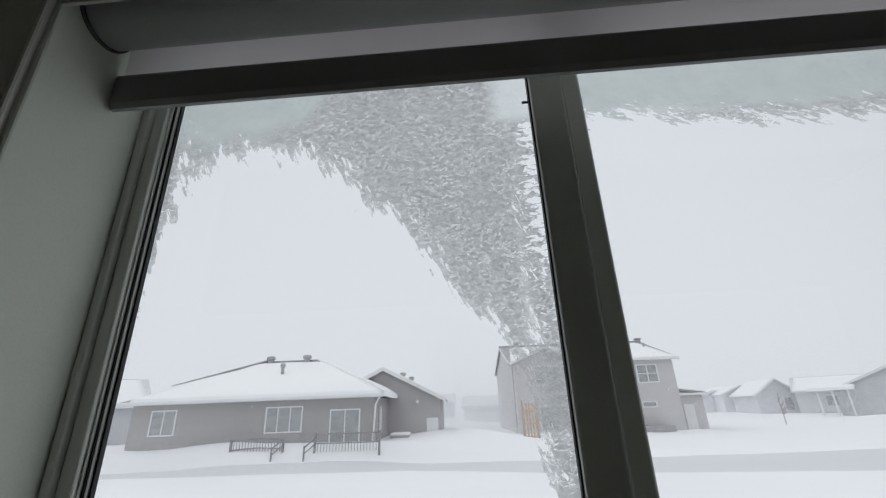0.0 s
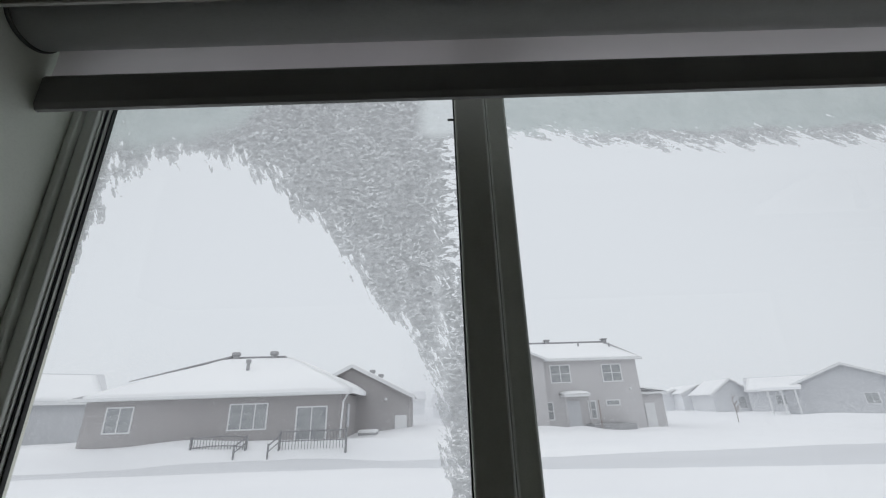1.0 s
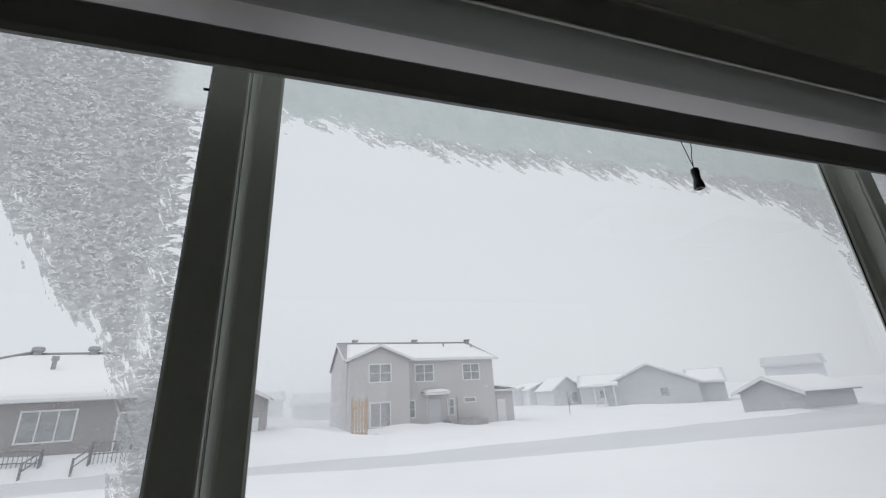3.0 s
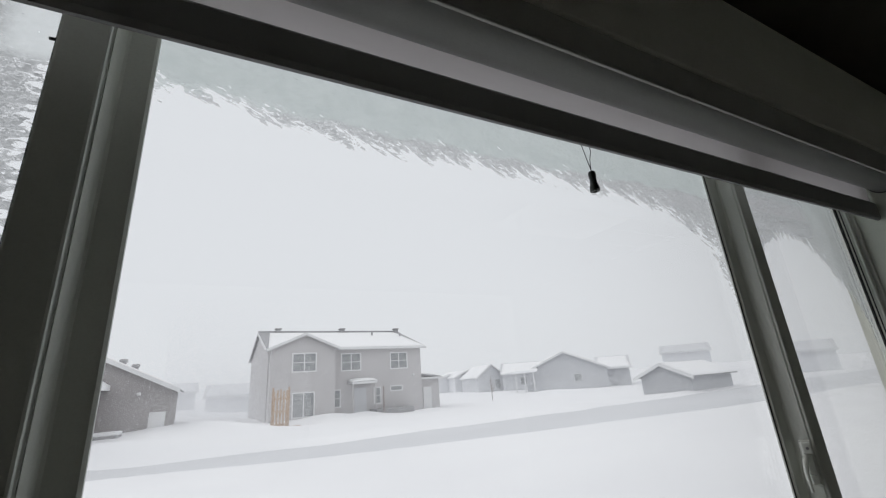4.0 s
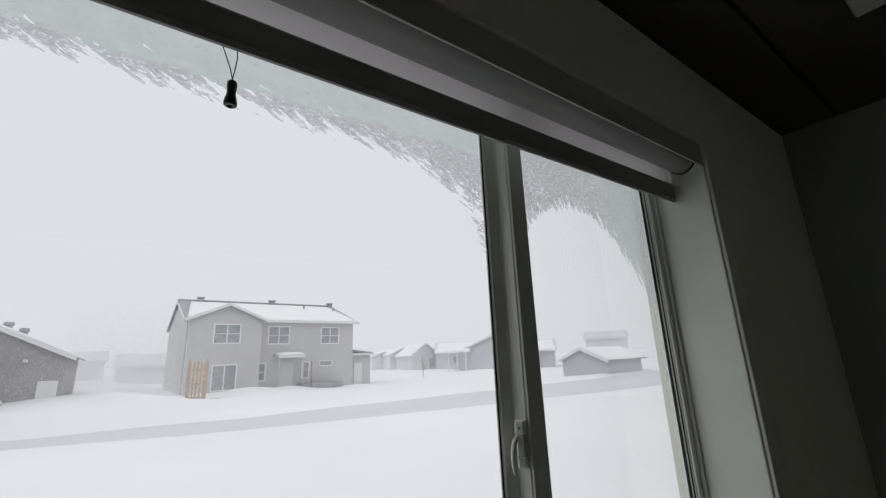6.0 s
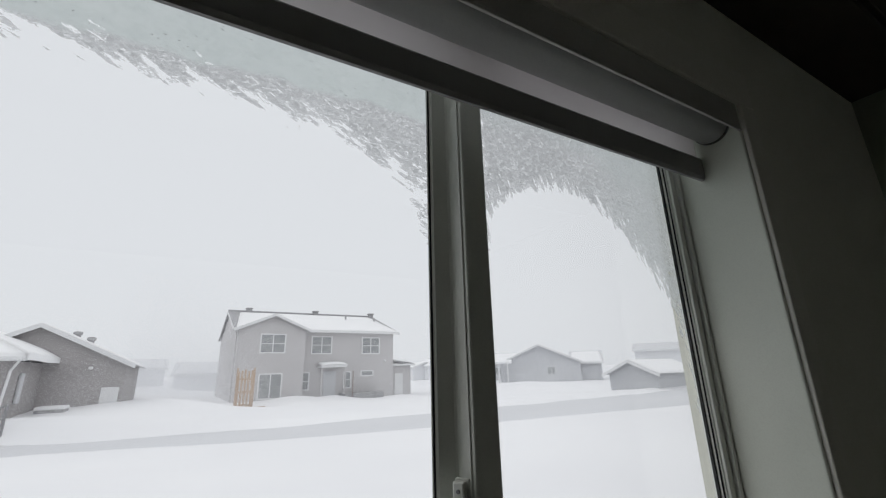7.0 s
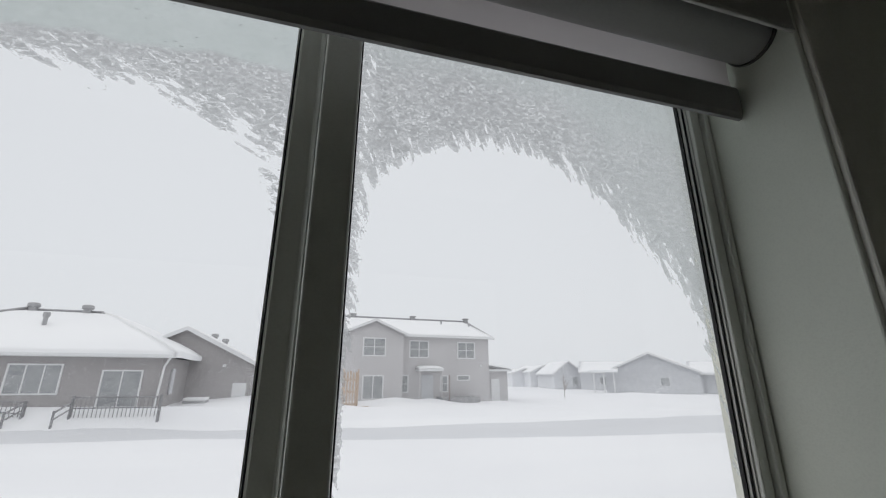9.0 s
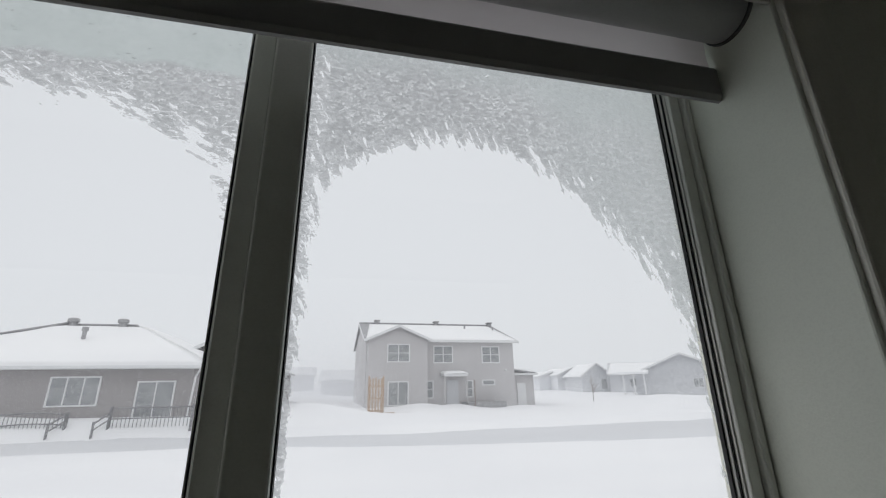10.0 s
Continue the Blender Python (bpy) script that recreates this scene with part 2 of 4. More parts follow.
    cover = calc(nt, "MULTIPLY", cover, remap(nt, field("bare"), 0.0, 1.0, 1.0, 0.45))
    ms = nt.nodes.new("ShaderNodeMixShader")
    link(nt, cover, ms.inputs["Fac"])
    link(nt, clear.outputs["BSDF"], ms.inputs[1])
    link(nt, solid.outputs["Shader"], ms.inputs[2])
    link(nt, ms.outputs["Shader"], out.inputs["Surface"])
    return m


M_FROST = crust("window_frost")


# ---- building blocks ----
def part(name, bm, mat, parent=None, label="", smooth=False):
    me = bpy.data.meshes.new(name)
    bmesh.ops.recalc_face_normals(bm, faces=bm.faces)
    if smooth:
        for f in bm.faces:
            f.smooth = True
    bm.to_mesh(me)
    bm.free()
    me.materials.append(mat)
    ob = new(name, me)
    if parent is not None:
        ob.parent = parent
    if label:
        ob["label"] = label
    return ob


def empty(name, at=(0, 0, 0), turn=0.0):
    ob = new(name)
    ob.matrix_world = pose(*at, 0, 0, turn)
    ob.empty_display_size = 0.1
    return ob


def box(x0, x1, y0, y1, z0, z1, bevel=0.0, bm=None, segments=1):
    one = bmesh.new()
    bmesh.ops.create_cube(one, size=1)
    for v in one.verts:
        v.co = ((x0 + x1) / 2 + v.co.x * (x1 - x0), (y0 + y1) / 2 + v.co.y * (y1 - y0), (z0 + z1) / 2 + v.co.z * (z1 - z0))
    if bevel:
        bmesh.ops.bevel(one, geom=list(one.edges), offset=bevel, segments=segments, affect="EDGES", profile=0.5)
    if bm is None:
        return one
    join(bm, one)
    return bm


def join(bm, other):
    me = bpy.data.meshes.new("scratch")
    other.to_mesh(me)
    other.free()
    bm.from_mesh(me)
    bpy.data.meshes.remove(me)


def prism(profile, axis, a, b, bm=None):
    """A solid with the given outline, drawn out along x ('x': outline in y, z) or y ('y': outline in x, z) or z ('z': outline in x, y)."""
    bm = bmesh.new() if bm is None else bm

    def place(p, q):
        return {"x": (q, p[0], p[1]), "y": (p[0], q, p[1]), "z": (p[0], p[1], q)}[axis]

    lo = [bm.verts.new(place(p, a)) for p in profile]
    hi = [bm.verts.new(place(p, b)) for p in profile]
    bm.faces.new(lo)
    bm.faces.new(hi)
    n = len(profile)
    for i in range(n):
        bm.faces.new((lo[i], lo[(i + 1) % n], hi[(i + 1) % n], hi[i]))
    return bm


def tube(points, radii, sides=10, bm=None, cap=True):
    """A round bar along the points."""
    bm = bmesh.new() if bm is None else bm
    pts = [Vector(q) for q in points]
    rings = []
    for i, q in enumerate(pts):
        d = (pts[min(i + 1, len(pts) - 1)] - pts[max(i - 1, 0)]).normalized()
        u = d.orthogonal().normalized()
        if i and abs(d.dot(rings_u)) < 0.99:
            u = (rings_u - d * rings_u.dot(d)).normalized()
        rings_u = u
        w = d.cross(u)
        r = radii if isinstance(radii, (int, float)) else radii[i]
        rings.append([bm.verts.new(q + (u * math.cos(2 * math.pi * k / sides) + w * math.sin(2 * math.pi * k / sides)) * r) for k in range(sides)])
    for a, b in zip(rings, rings[1:]):
        for k in range(sides):
            bm.faces.new((a[k], a[(k + 1) % sides], b[(k + 1) % sides], b[k]))
    if cap:
        bm.faces.new(rings[0])
        bm.faces.new(rings[-1])
    return bm


def structure(ob, label, category):
    return tagged(ob, label, category, kind="structure")


# ---- the room ----
XL, XR = -0.001, 2.301          # drywall returns
ZB, ZT = 0.86, 2.046            # sill and head of the opening
YW, YO = -0.19, 0.014            # room face and outer face of the wall
X0, X1, Y0, ZC = -1.6, 3.10, -2.7, 2.30


def window_wall():
    bm = box(X0, XL - 0.004, YW, YO, 0, ZC)
    box(XR + 0.004, X1, YW, YO, 0, ZC, bm=bm)
    box(XL - 0.004, XR + 0.004, YW, YO, 0, ZB - 0.004, bm=bm)
    box(XL - 0.004, XR + 0.004, YW, YO, ZT + 0.004, ZC, bm=bm)
    return structure(part("wall_north", bm, M_WALL), "pale painted wall in shade with a wide window opening", "wall")


wall_n = window_wall()
lining = empty("window_reveal")
structure(lining, "pale painted drywall reveal around the window", "window reveal")
part("reveal_side", box(XL - 0.012, XL, YW - 0.004, -0.02, ZB, ZT, 0.004, segments=3), M_RETURN, lining)
part("reveal_side", box(XR, XR + 0.012, YW - 0.004, -0.02, ZB, ZT, 0.004, segments=3), M_RETURN, lining)
part("reveal_head", box(XL, XR, YW, -0.02, ZT, ZT + 0.012), M_RETURN, lining)
part("window_sill", box(XL - 0.03, XR + 0.03, YW - 0.03, -0.02, ZB - 0.02, ZB, 0.004, segments=2), M_CASING, lining)

casing = empty("window_casing")
structure(casing, "flat painted wooden casing round the window", "trim")
CW = 0.062
part("casing_side", box(XL - CW, XL - 0.006, YW - 0.012, YW - 0.001, ZB, 2.0335, 0.003, segments=2), M_CASING, casing)
part("casing_side", box(XR + 0.006, XR + CW, YW - 0.012, YW - 0.001, ZB, 2.0335, 0.003, segments=2), M_CASING, casing)
part("casing_head", box(XL - CW, XR + CW, YW - 0.012, YW - 0.001, 2.034, 2.119, 0.003, segments=2), M_CASING, casing)

structure(part("floor", box(X0, X1, Y0, YW, -0.1, 0), M_FLOOR), "beige carpeted floor of the room", "floor")
structure(part("wall_west", box(X0 - 0.1, X0, Y0, YO, 0, ZC), M_WALL), "pale painted side wall of the room", "wall")
structure(part("wall_east", box(X1, X1 + 0.1, Y0, YO, 0, ZC), M_WALL_SHADED), "painted side wall, deep shade put into its grey-green tone", "wall")
structure(part("wall_south", box(X0 - 0.1, X1 + 0.1, Y0 - 0.1, Y0, 0, ZC), M_WALL), "pale painted rear wall of the room", "wall")


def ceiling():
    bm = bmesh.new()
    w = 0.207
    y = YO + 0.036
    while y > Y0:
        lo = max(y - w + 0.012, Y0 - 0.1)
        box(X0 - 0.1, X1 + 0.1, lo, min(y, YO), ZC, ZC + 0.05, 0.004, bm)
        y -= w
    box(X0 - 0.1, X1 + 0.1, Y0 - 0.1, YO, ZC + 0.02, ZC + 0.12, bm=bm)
    return structure(part("ceiling", bm, M_CEILING), "boarded ceiling, deep shade put into its dark colour", "ceiling")


ceiling()
panel = empty("ceiling_panel", (2.19, -0.835, ZC))
tagged(panel, "pale square panel set in the shaded ceiling", "ceiling panel")
part("panel_frame", box(-0.32, 0.32, -0.32, 0.32, -0.012, -0.001, 0.004), M_PANEL, panel)
part("panel_face", box(-0.28, 0.28, -0.28, 0.28, -0.016, -0.0122, 0.002), M_PANEL, panel)


# ---- the window: two sliding sashes and a fixed light between them ----
GY, SY = 0.0, -0.028            # planes of the fixed and the sliding glass
L1, L2, L3 = 0.527, 0.570, 0.606
R3, R2, R1 = 1.698, 1.733, 1.775
JL, JR = 0.034, 2.262

win = empty("window_1", (0, 0, 0))
structure(win, "wide three-light vinyl window, frosted with blown snow", "window")
frame_l = "pale vinyl window frame, dark against the light"
wf = part("window_frame", box(XL, XL + 0.010, -0.0606, -0.012, ZB, ZT, 0.003, segments=2), M_VINYL, win, frame_l)
part("window_frame", box(XR - 0.010, XR, -0.0606, -0.012, ZB, ZT, 0.003, segments=2), M_VINYL, win)
part("window_frame", box(XL, XR, -0.0606, -0.012, ZT - 0.03, ZT - 0.001, 0.003), M_VINYL, win)
part("window_frame", box(XL, XR, -0.0606, -0.012, ZB + 0.001, ZB + 0.045, 0.003), M_VINYL, win)
for side in (1, -1):
    def sx(a):
        return a if side == 1 else XL + XR - a

    def span(a, b):
        return min(sx(a), sx(b)), max(sx(a), sx(b))

    # sliding sash: outer stile with its beads, meeting stile
    a, b = span(XL + 0.0102, JL - 0.0082)
    part("sash_stile", box(a, b, -0.052, -0.0305, ZB + 0.045, ZT - 0.03, 0.002, segments=2), M_VINYL, win)
    for e0, e1, face, mat, what in ((0.0080, 0.0060, -0.046, M_VINYL, "glazing_bead"), (0.0058, 0.0042, -0.043, M_GASKET, "gasket"), (0.0040, 0.0028, -0.041, M_VINYL, "glazing_bead"), (0.0026, 0.0004, -0.037, M_GASKET, "gasket")):
        a, b = span(JL - e0, JL - e1)
        part(what, box(a, b, face, -0.0305, ZB + 0.045, ZT - 0.03, 0.0006), mat, win, "black rubber glazing gasket" if mat is M_GASKET else "")
    l1, l2, l3 = (L1, L2, L3) if side == 1 else (XL + XR - R1, XL + XR - R2, XL + XR - R3)
    a, b = span(l1, l2)
    part("meeting_stile", box(a, b, -0.046, -0.0305, ZB + 0.045, ZT - 0.03, 0.003, segments=2), M_VINYL, win)
    a, b = span(l1 - 0.002, l1 - 0.0003)
    part("glazing_bead", box(a, b, -0.040, -0.0305, ZB + 0.045, ZT - 0.03, 0.0005), M_GASKET, win)
    # fixed post beside it: a flank that catches the daylight and a lower face
    prof = [(sx(l2 + 0.0008), -0.038), (sx(l2 + 0.0025), -0.040), (sx(l2 + 0.0065), -0.016), (sx(l2 + 0.009), -0.013), (sx(l3 - 0.003), -0.010), (sx(l3), -0.007), (sx(l3), -0.0025), (sx(l2 + 0.0008), -0.0025)]
    part("fixed_post", prism(prof, "z", ZB + 0.045, ZT - 0.03), M_VINYL, win)
    if side == 1:
        continue
    a, b = span(l3 + 0.0002, l3 + 0.0022)
    part("gasket", box(a, b, -0.0065, -0.0025, ZB + 0.045, ZT - 0.03, 0.0005), M_GASKET, win)
    a, b = span(l3 + 0.0025, l3 + 0.0042)
    part("glazing_bead", box(a, b, -0.0055, -0.0025, ZB + 0.045, ZT - 0.03, 0.0005), M_VINYL, win)

for a, b, y, nm in ((XL + 0.017, L1 + 0.034, SY, "pane"), (L3 - 0.024, R3 + 0.024, GY, "pane"), (R1 - 0.034, XR - 0.017, SY, "pane")):
    g = part(nm, box(a + 0.0012, b - 0.0012, y - 0.002, y + 0.002, ZB + 0.045, ZT - 0.03), M_GLASS, win, "clear window pane")
    g.visible_shadow = False


for tx, tz, ty in ((L1 - 0.006, 1.926, SY - 0.004), (R3 + 0.004, 1.951, GY - 0.004)):
    part("screen_tab", box(tx - 0.004, tx + 0.006, ty - 0.0015, ty + 0.0015, tz - 0.0015, tz + 0.0015, 0.0006), M_GASKET, win, "small black screen tab")


def lock():
    k = empty("sash_lock", (R2 - 0.012, -0.030, 1.362))
    tagged(k, "white cam sash lock with a lever on the sliding sash", "sash lock")
    k.matrix_world = pose(R2 - 0.012, -0.0355, 1.362, 0, 0, -58)
    part("lock_plate", box(-0.010, 0.010, -0.004, 0.001, -0.040, 0.040, 0.002, segments=2), M_VINYL, k)
    part("lock_case", box(-0.009, 0.008, -0.014, -0.004, 0.016, 0.038, 0.003, segments=2), M_VINYL, k)
    part("lock_case", box(-0.008, 0.007, -0.012, -0.004, -0.036, -0.020, 0.003, segments=2), M_VINYL, k)
    part("lock_body", box(-0.008, 0.006, -0.010, -0.004, -0.020, 0.016, 0.002, segments=2), M_VINYL, k)
    part("screw", tube([(-0.0005, -0.0138, 0.027), (-0.0005, -0.0152, 0.027)], 0.0025, 10), M_IRON, k)
    lever = tube([(-0.006, -0.012, 0.012), (-0.010, -0.018, 0.004), (-0.013, -0.021, -0.012), (-0.013, -0.022, -0.030), (-0.012, -0.022, -0.046)], [0.004, 0.0045, 0.004, 0.0032, 0.0018], 10)
    part("lever", lever, M_VINYL, k, "curved white lever", smooth=True)


lock()


# frozen snow on the panes: how far down it reaches across each light
FROST = {
    "left": (XL + 0.019, L1 + 0.032, SY + 0.005, [(0.030, 1.66), (0.034, 1.756), (0.039, 1.806), (0.053, 1.827), (0.076, 1.862), (0.096, 1.879), (0.126, 1.887), (0.169, 1.877), (0.209, 1.87), (0.243, 1.86), (0.277, 1.832), (0.305, 1.792), (0.337, 1.766), (0.369, 1.721), (0.4, 1.686), (0.436, 1.645), (0.456, 1.624), (0.47, 1.591), (0.495, 1.54), (0.504, 1.45), (0.51, 1.2), (0.54, 1.0)], -66),
    "middle": (L3 - 0.022, R3 + 0.022, GY + 0.005, [(0.613, 1.918), (0.686, 1.915), (0.773, 1.902), (0.864, 1.896), (0.958, 1.892), (1.06, 1.894), (1.16, 1.894), (1.269, 1.894), (1.381, 1.889), (1.485, 1.885), (1.541, 1.878), (1.573, 1.862), (1.606, 1.845), (1.645, 1.835), (1.668, 1.805), (1.686, 1.78), (1.698, 1.75), (1.702, 1.70), (1.71, 1.66)], -28),
    "right": (R1 - 0.032, XR - 0.019, SY + 0.005, [(1.772, 1.0), (1.780, 1.35), (1.784, 1.60), (1.789, 1.685), (1.796, 1.733), (1.806, 1.782), (1.839, 1.808), (1.881, 1.832), (1.925, 1.843), (1.956, 1.858), (1.988, 1.85), (2.02, 1.847), (2.052, 1.835), (2.084, 1.818), (2.116, 1.796), (2.147, 1.766), (2.178, 1.735), (2.208, 1.706), (2.237, 1.668), (2.256, 1.635), (2.265, 1.595), (2.274, 1.539), (2.285, 1.46)], -68),
}


def ramp(v, a, b):
    t = np.clip((v - a) / (b - a), 0.0, 1.0)
    return t * t * (3 - 2 * t)


def frost_sheet(key, seed):
    """A crust in fine cells from the lower line upwards, bulging outwards, with fields for how far in it lies, how crusty and how pale it is."""
    x0, x1, y, reach, slant = FROST[key]
    step, z0 = 0.0024, 1.10
    xs = np.arange(x0 + 0.001, x1 - 0.001, step)
    zs = np.arange(z0, ZT - 0.032, step)
    zb = np.interp(xs, [a for a, _ in reach], [b for _, b in reach])
    grad = np.convolve(np.pad(np.gradient(zb, xs), 6, mode="edge"), np.ones(13) / 13, mode="valid")
    gx, gz = np.meshgrid(xs, zs, indexing="ij")
    dist = (gz - zb[:, None]) / np.sqrt(1 + grad[:, None] ** 2)
    wave = 0.007 * np.sin(gx * 41 + seed) + 0.004 * np.sin(gx * 97 + seed * 2)
    if key == "left":
        line = 1.885 + wave + 0.20 * ramp(gx, 0.14, 0.40)
        crusty = 1 - ramp(gz, line, line + 0.045)
        comb = ramp(gx, L1 - 0.052, L1 + 0.004) * (1 - ramp(gz, 1.895, 1.91)) * (0.25 + 0.75 * ramp(gz, 1.60, 1.74))
        torn = 1 - 0.6 * ramp(gx, 0.43, 0.49)
        bare = ramp(gx, L1 - 0.065, L1 - 0.03) * ramp(gz, 1.895, 1.92)
        crusty = crusty * (1 - bare)
        pale = 0.12 + 0.25 * ramp(dist, 0.05, 0.0)
    elif key == "middle":
        line = 1.916 + 0.5 * wave + 0.012 * ramp(gx, 1.2, 1.6)
        crusty = 1 - ramp(gz, line, line + 0.012)
        comb = 0.55 * ramp(dist, 0.045, 0.0) + 0.30 * ramp(gx, R3 - 0.03, R3) * (1 - ramp(gz, 1.90, 1.92))
        bare = 0.0 * gx
        torn = 1 + 0.0 * gx
        pale = 0.40 + 0.0 * gx
    else:
        line = 1.925 + wave - 0.05 * ramp(gx, 1.95, 2.2)
        crusty = (1 - 0.55 * ramp(gz, line, line + 0.06)) * (1 - 0.40 * ramp(gx, 2.0, 2.2))
        comb = 0.0 * gx
        bare = 0.0 * gx
        torn = 0.30 + 0.30 * ramp(gx, 1.80, 1.88) + 0.5 * ramp(gx, 1.95, 2.05)
        pale = 0.30 + 0.15 * ramp(gx, 1.95, 2.2)
    ca, sa = math.cos(radians(slant)), math.sin(radians(slant))
    u, v = gx * ca + gz * sa, -gx * sa + gz * ca
    nx, nzs = gx.shape
    used = dist > -0.045
    cell = used[:-1, :-1] | used[1:, :-1] | used[:-1, 1:] | used[1:, 1:]
    need = np.zeros_like(used)
    for a in (0, 1):
        for b in (0, 1):
            need[a:nx - 1 + a, b:nzs - 1 + b] |= cell
    index = np.full(gx.shape, -1)
    index[need] = np.arange(need.sum())
    px, pz = gx[need], gz[need]
    py = [y + 0.0012 + 0.0010 * noise.noise((a * 130, b * 190, seed)) for a, b in zip(px, pz)]
    ii, jj = np.nonzero(cell)
    faces = np.stack([index[ii, jj], index[ii + 1, jj], index[ii + 1, jj + 1], index[ii, jj + 1]], 1)
    me = bpy.data.meshes.new("frost")
    me.from_pydata(np.stack([px, py, pz], 1).tolist(), [], faces.tolist())
    for name, values in (("reach", dist), ("crusty", crusty), ("comb", comb), ("bare", bare), ("pale", pale), ("torn", torn)):
        me.attributes.new(name, "FLOAT", "POINT").data.foreach_set("value", values[need])
    flow = np.stack([u[need], v[need], np.full(len(px), seed)], 1)
    me.attributes.new("flow", "FLOAT_VECTOR", "POINT").data.foreach_set("vector", flow.ravel())
    me.materials.append(M_FROST)
    for f in me.polygons:
        f.use_smooth = True
    ob = new("frost", me)
    ob.parent = win
    ob["label"] = "crust of wind-blown frozen snow on the pane"
    ob["kind"] = "stuff"
    return ob


for key, seed in (("left", 1.7), ("middle", 11.3), ("right", 23.9)):
    frost_sheet(key, seed)


# ---- the roller blind ----
def roller_blind():
    k = empty("roller_blind", (1.15, -0.145, 2.02))
    tagged(k, "grey roller blind, rolled up under the window head", "blind")
    inv = k.matrix_world.inverted()

    def put(name, bm, mat, label="", smooth=False):
        ob = part(name, bm, mat, k, label, smooth)
        ob.matrix_parent_inverse = inv
        return ob

    xa, xb = 0.004, 2.296
    put("roll", tube([(xa, -0.143, 2.008), (xb, -0.143, 2.008)], 0.034, 48), M_ROLL, "grey fabric rolled on its tube", True)
    put("tube_end", tube([(xa - 0.010, -0.143, 2.008), (xa + 0.004, -0.143, 2.008)], 0.022, 24), M_GASKET)
    put("tube_end", tube([(xb - 0.004, -0.143, 2.008), (xb + 0.010, -0.143, 2.008)], 0.022, 24), M_GASKET)
    # cloth hanging from the far side of the roll down to the hem bar
    bm = bmesh.new()
    n = 60
    rows = [(2.008, -0.1088), (1.992, -0.1065), (1.975, -0.105), (1.952, -0.1055)]
    grid = []
    for z, y in rows:
        grid.append([bm.verts.new((xa + (xb - xa) * i / n, y + 0.0006 * math.sin(i * 1.7 + z * 60), z)) for i in range(n + 1)])
    for r0, r1 in zip(grid, grid[1:]):
        for i in range(n):
            bm.faces.new((r0[i], r0[i + 1], r1[i + 1], r1[i]))
    put("fabric", bm, M_FABRIC, "thin mauve-grey blind cloth", True)
    prof = [(-0.1105, 1.952), (-0.113, 1.947), (-0.1125, 1.908), (-0.109, 1.9005), (-0.104, 1.9005), (-0.1005, 1.908), (-0.100, 1.947), (-0.1025, 1.952)]
    put("hem_bar", prism(prof, "x", 0.002, 2.298), M_HEM, "cloth-covered hem bar, dark against the light")
    put("cassette", box(XL + 0.002, XR - 0.002, YW - 0.006, YW + 0.002, 1.9765, 2.0335, 0.0015), M_CASSETTE, "flat fascia hiding the top of the roll")
    put("cassette_lip", box(XL + 0.004, XR - 0.004, YW - 0.0075, YW - 0.0025, 1.9705, 1.9762, 0.001), M_CASSETTE)
    put("bracket", tube([(XL + 0.0005, -0.143, 2.008), (XL + 0.005, -0.143, 2.008)], 0.0365, 40), M_BRACKET, "dark round end bracket")
    put("bracket", tube([(XR - 0.005, -0.143, 2.008), (XR - 0.0005, -0.143, 2.008)], 0.0365, 40), M_BRACKET)


roller_blind()


def cord_pull():
    cx, cy, cz = 1.207, -0.097, 1.843
    k = empty("cord_pull", (cx, cy, cz))
    tagged(k, "dark turned cord pull hanging from the blind", "cord pull")
    bm = bmesh.new()
    prof = [(0.0, 0.021), (0.0055, 0.021), (0.0072, 0.019), (0.0076, 0.013), (0.0066, 0.004), (0.0068, -0.003), (0.0088, -0.010), (0.0098, -0.016), (0.0096, -0.020), (0.0075, -0.0215), (0.0042, -0.0215), (0.0040, -0.016), (0.0, -0.016)]
    prof = [(r * 0.8, z * 0.82) for r, z in prof]
    vs = [bm.verts.new((r, 0, z)) for r, z in prof]
    es = [bm.edges.new(q) for q in zip(vs, vs[1:])]
    bmesh.ops.spin(bm, geom=vs + es, cent=(0, 0, 0), axis=(0, 0, 1), angle=2 * math.pi, steps=24)
    bmesh.ops.remove_doubles(bm, verts=bm.verts, dist=1e-5)
    part("tassel", bm, M_TASSEL, k, "waisted dark plastic tassel", True)
    part("cord", tube([(0.001, 0, 0.015), (-0.004, 0.0, 0.035), (-0.017, -0.004, 0.066)], 0.0007, 6), M_CORD, k)
    part("cord", tube([(-0.001, 0, 0.015), (0.002, 0, 0.040), (0.0025, -0.004, 0.052), (0.0005, -0.005, 0.068)], 0.0007, 6), M_CORD, k)


cord_pull()


# ---- outdoors: the snowfield ----
def smooth(t):
    t = min(max(t, 0.0), 1.0)
    return t * t * (3 - 2 * t)


ROAD_X = (-45, -12, -2, 2, 6, 12, 20, 60)
ROAD_FAR = (15.6, 15.4, 15.8, 15.5, 15.6, 15.9, 16.4, 20.0)
ROAD_NEAR = (13.4, 13.1, 13.3, 12.0, 11.2, 10.5, 9.9, 11.0)


def road_mid(x):
    return (np.interp(x, ROAD_X, ROAD_FAR) + np.interp(x, ROAD_X, ROAD_NEAR)) / 2


def road_half(x):
    return (np.interp(x, ROAD_X, ROAD_FAR) - np.interp(x, ROAD_X, ROAD_NEAR)) / 2


def bump_at(x, y, cx, cy, rx, ry, h):
    q = ((x - cx) / rx) ** 2 + ((y - cy) / ry) ** 2
    return h * math.exp(-q)


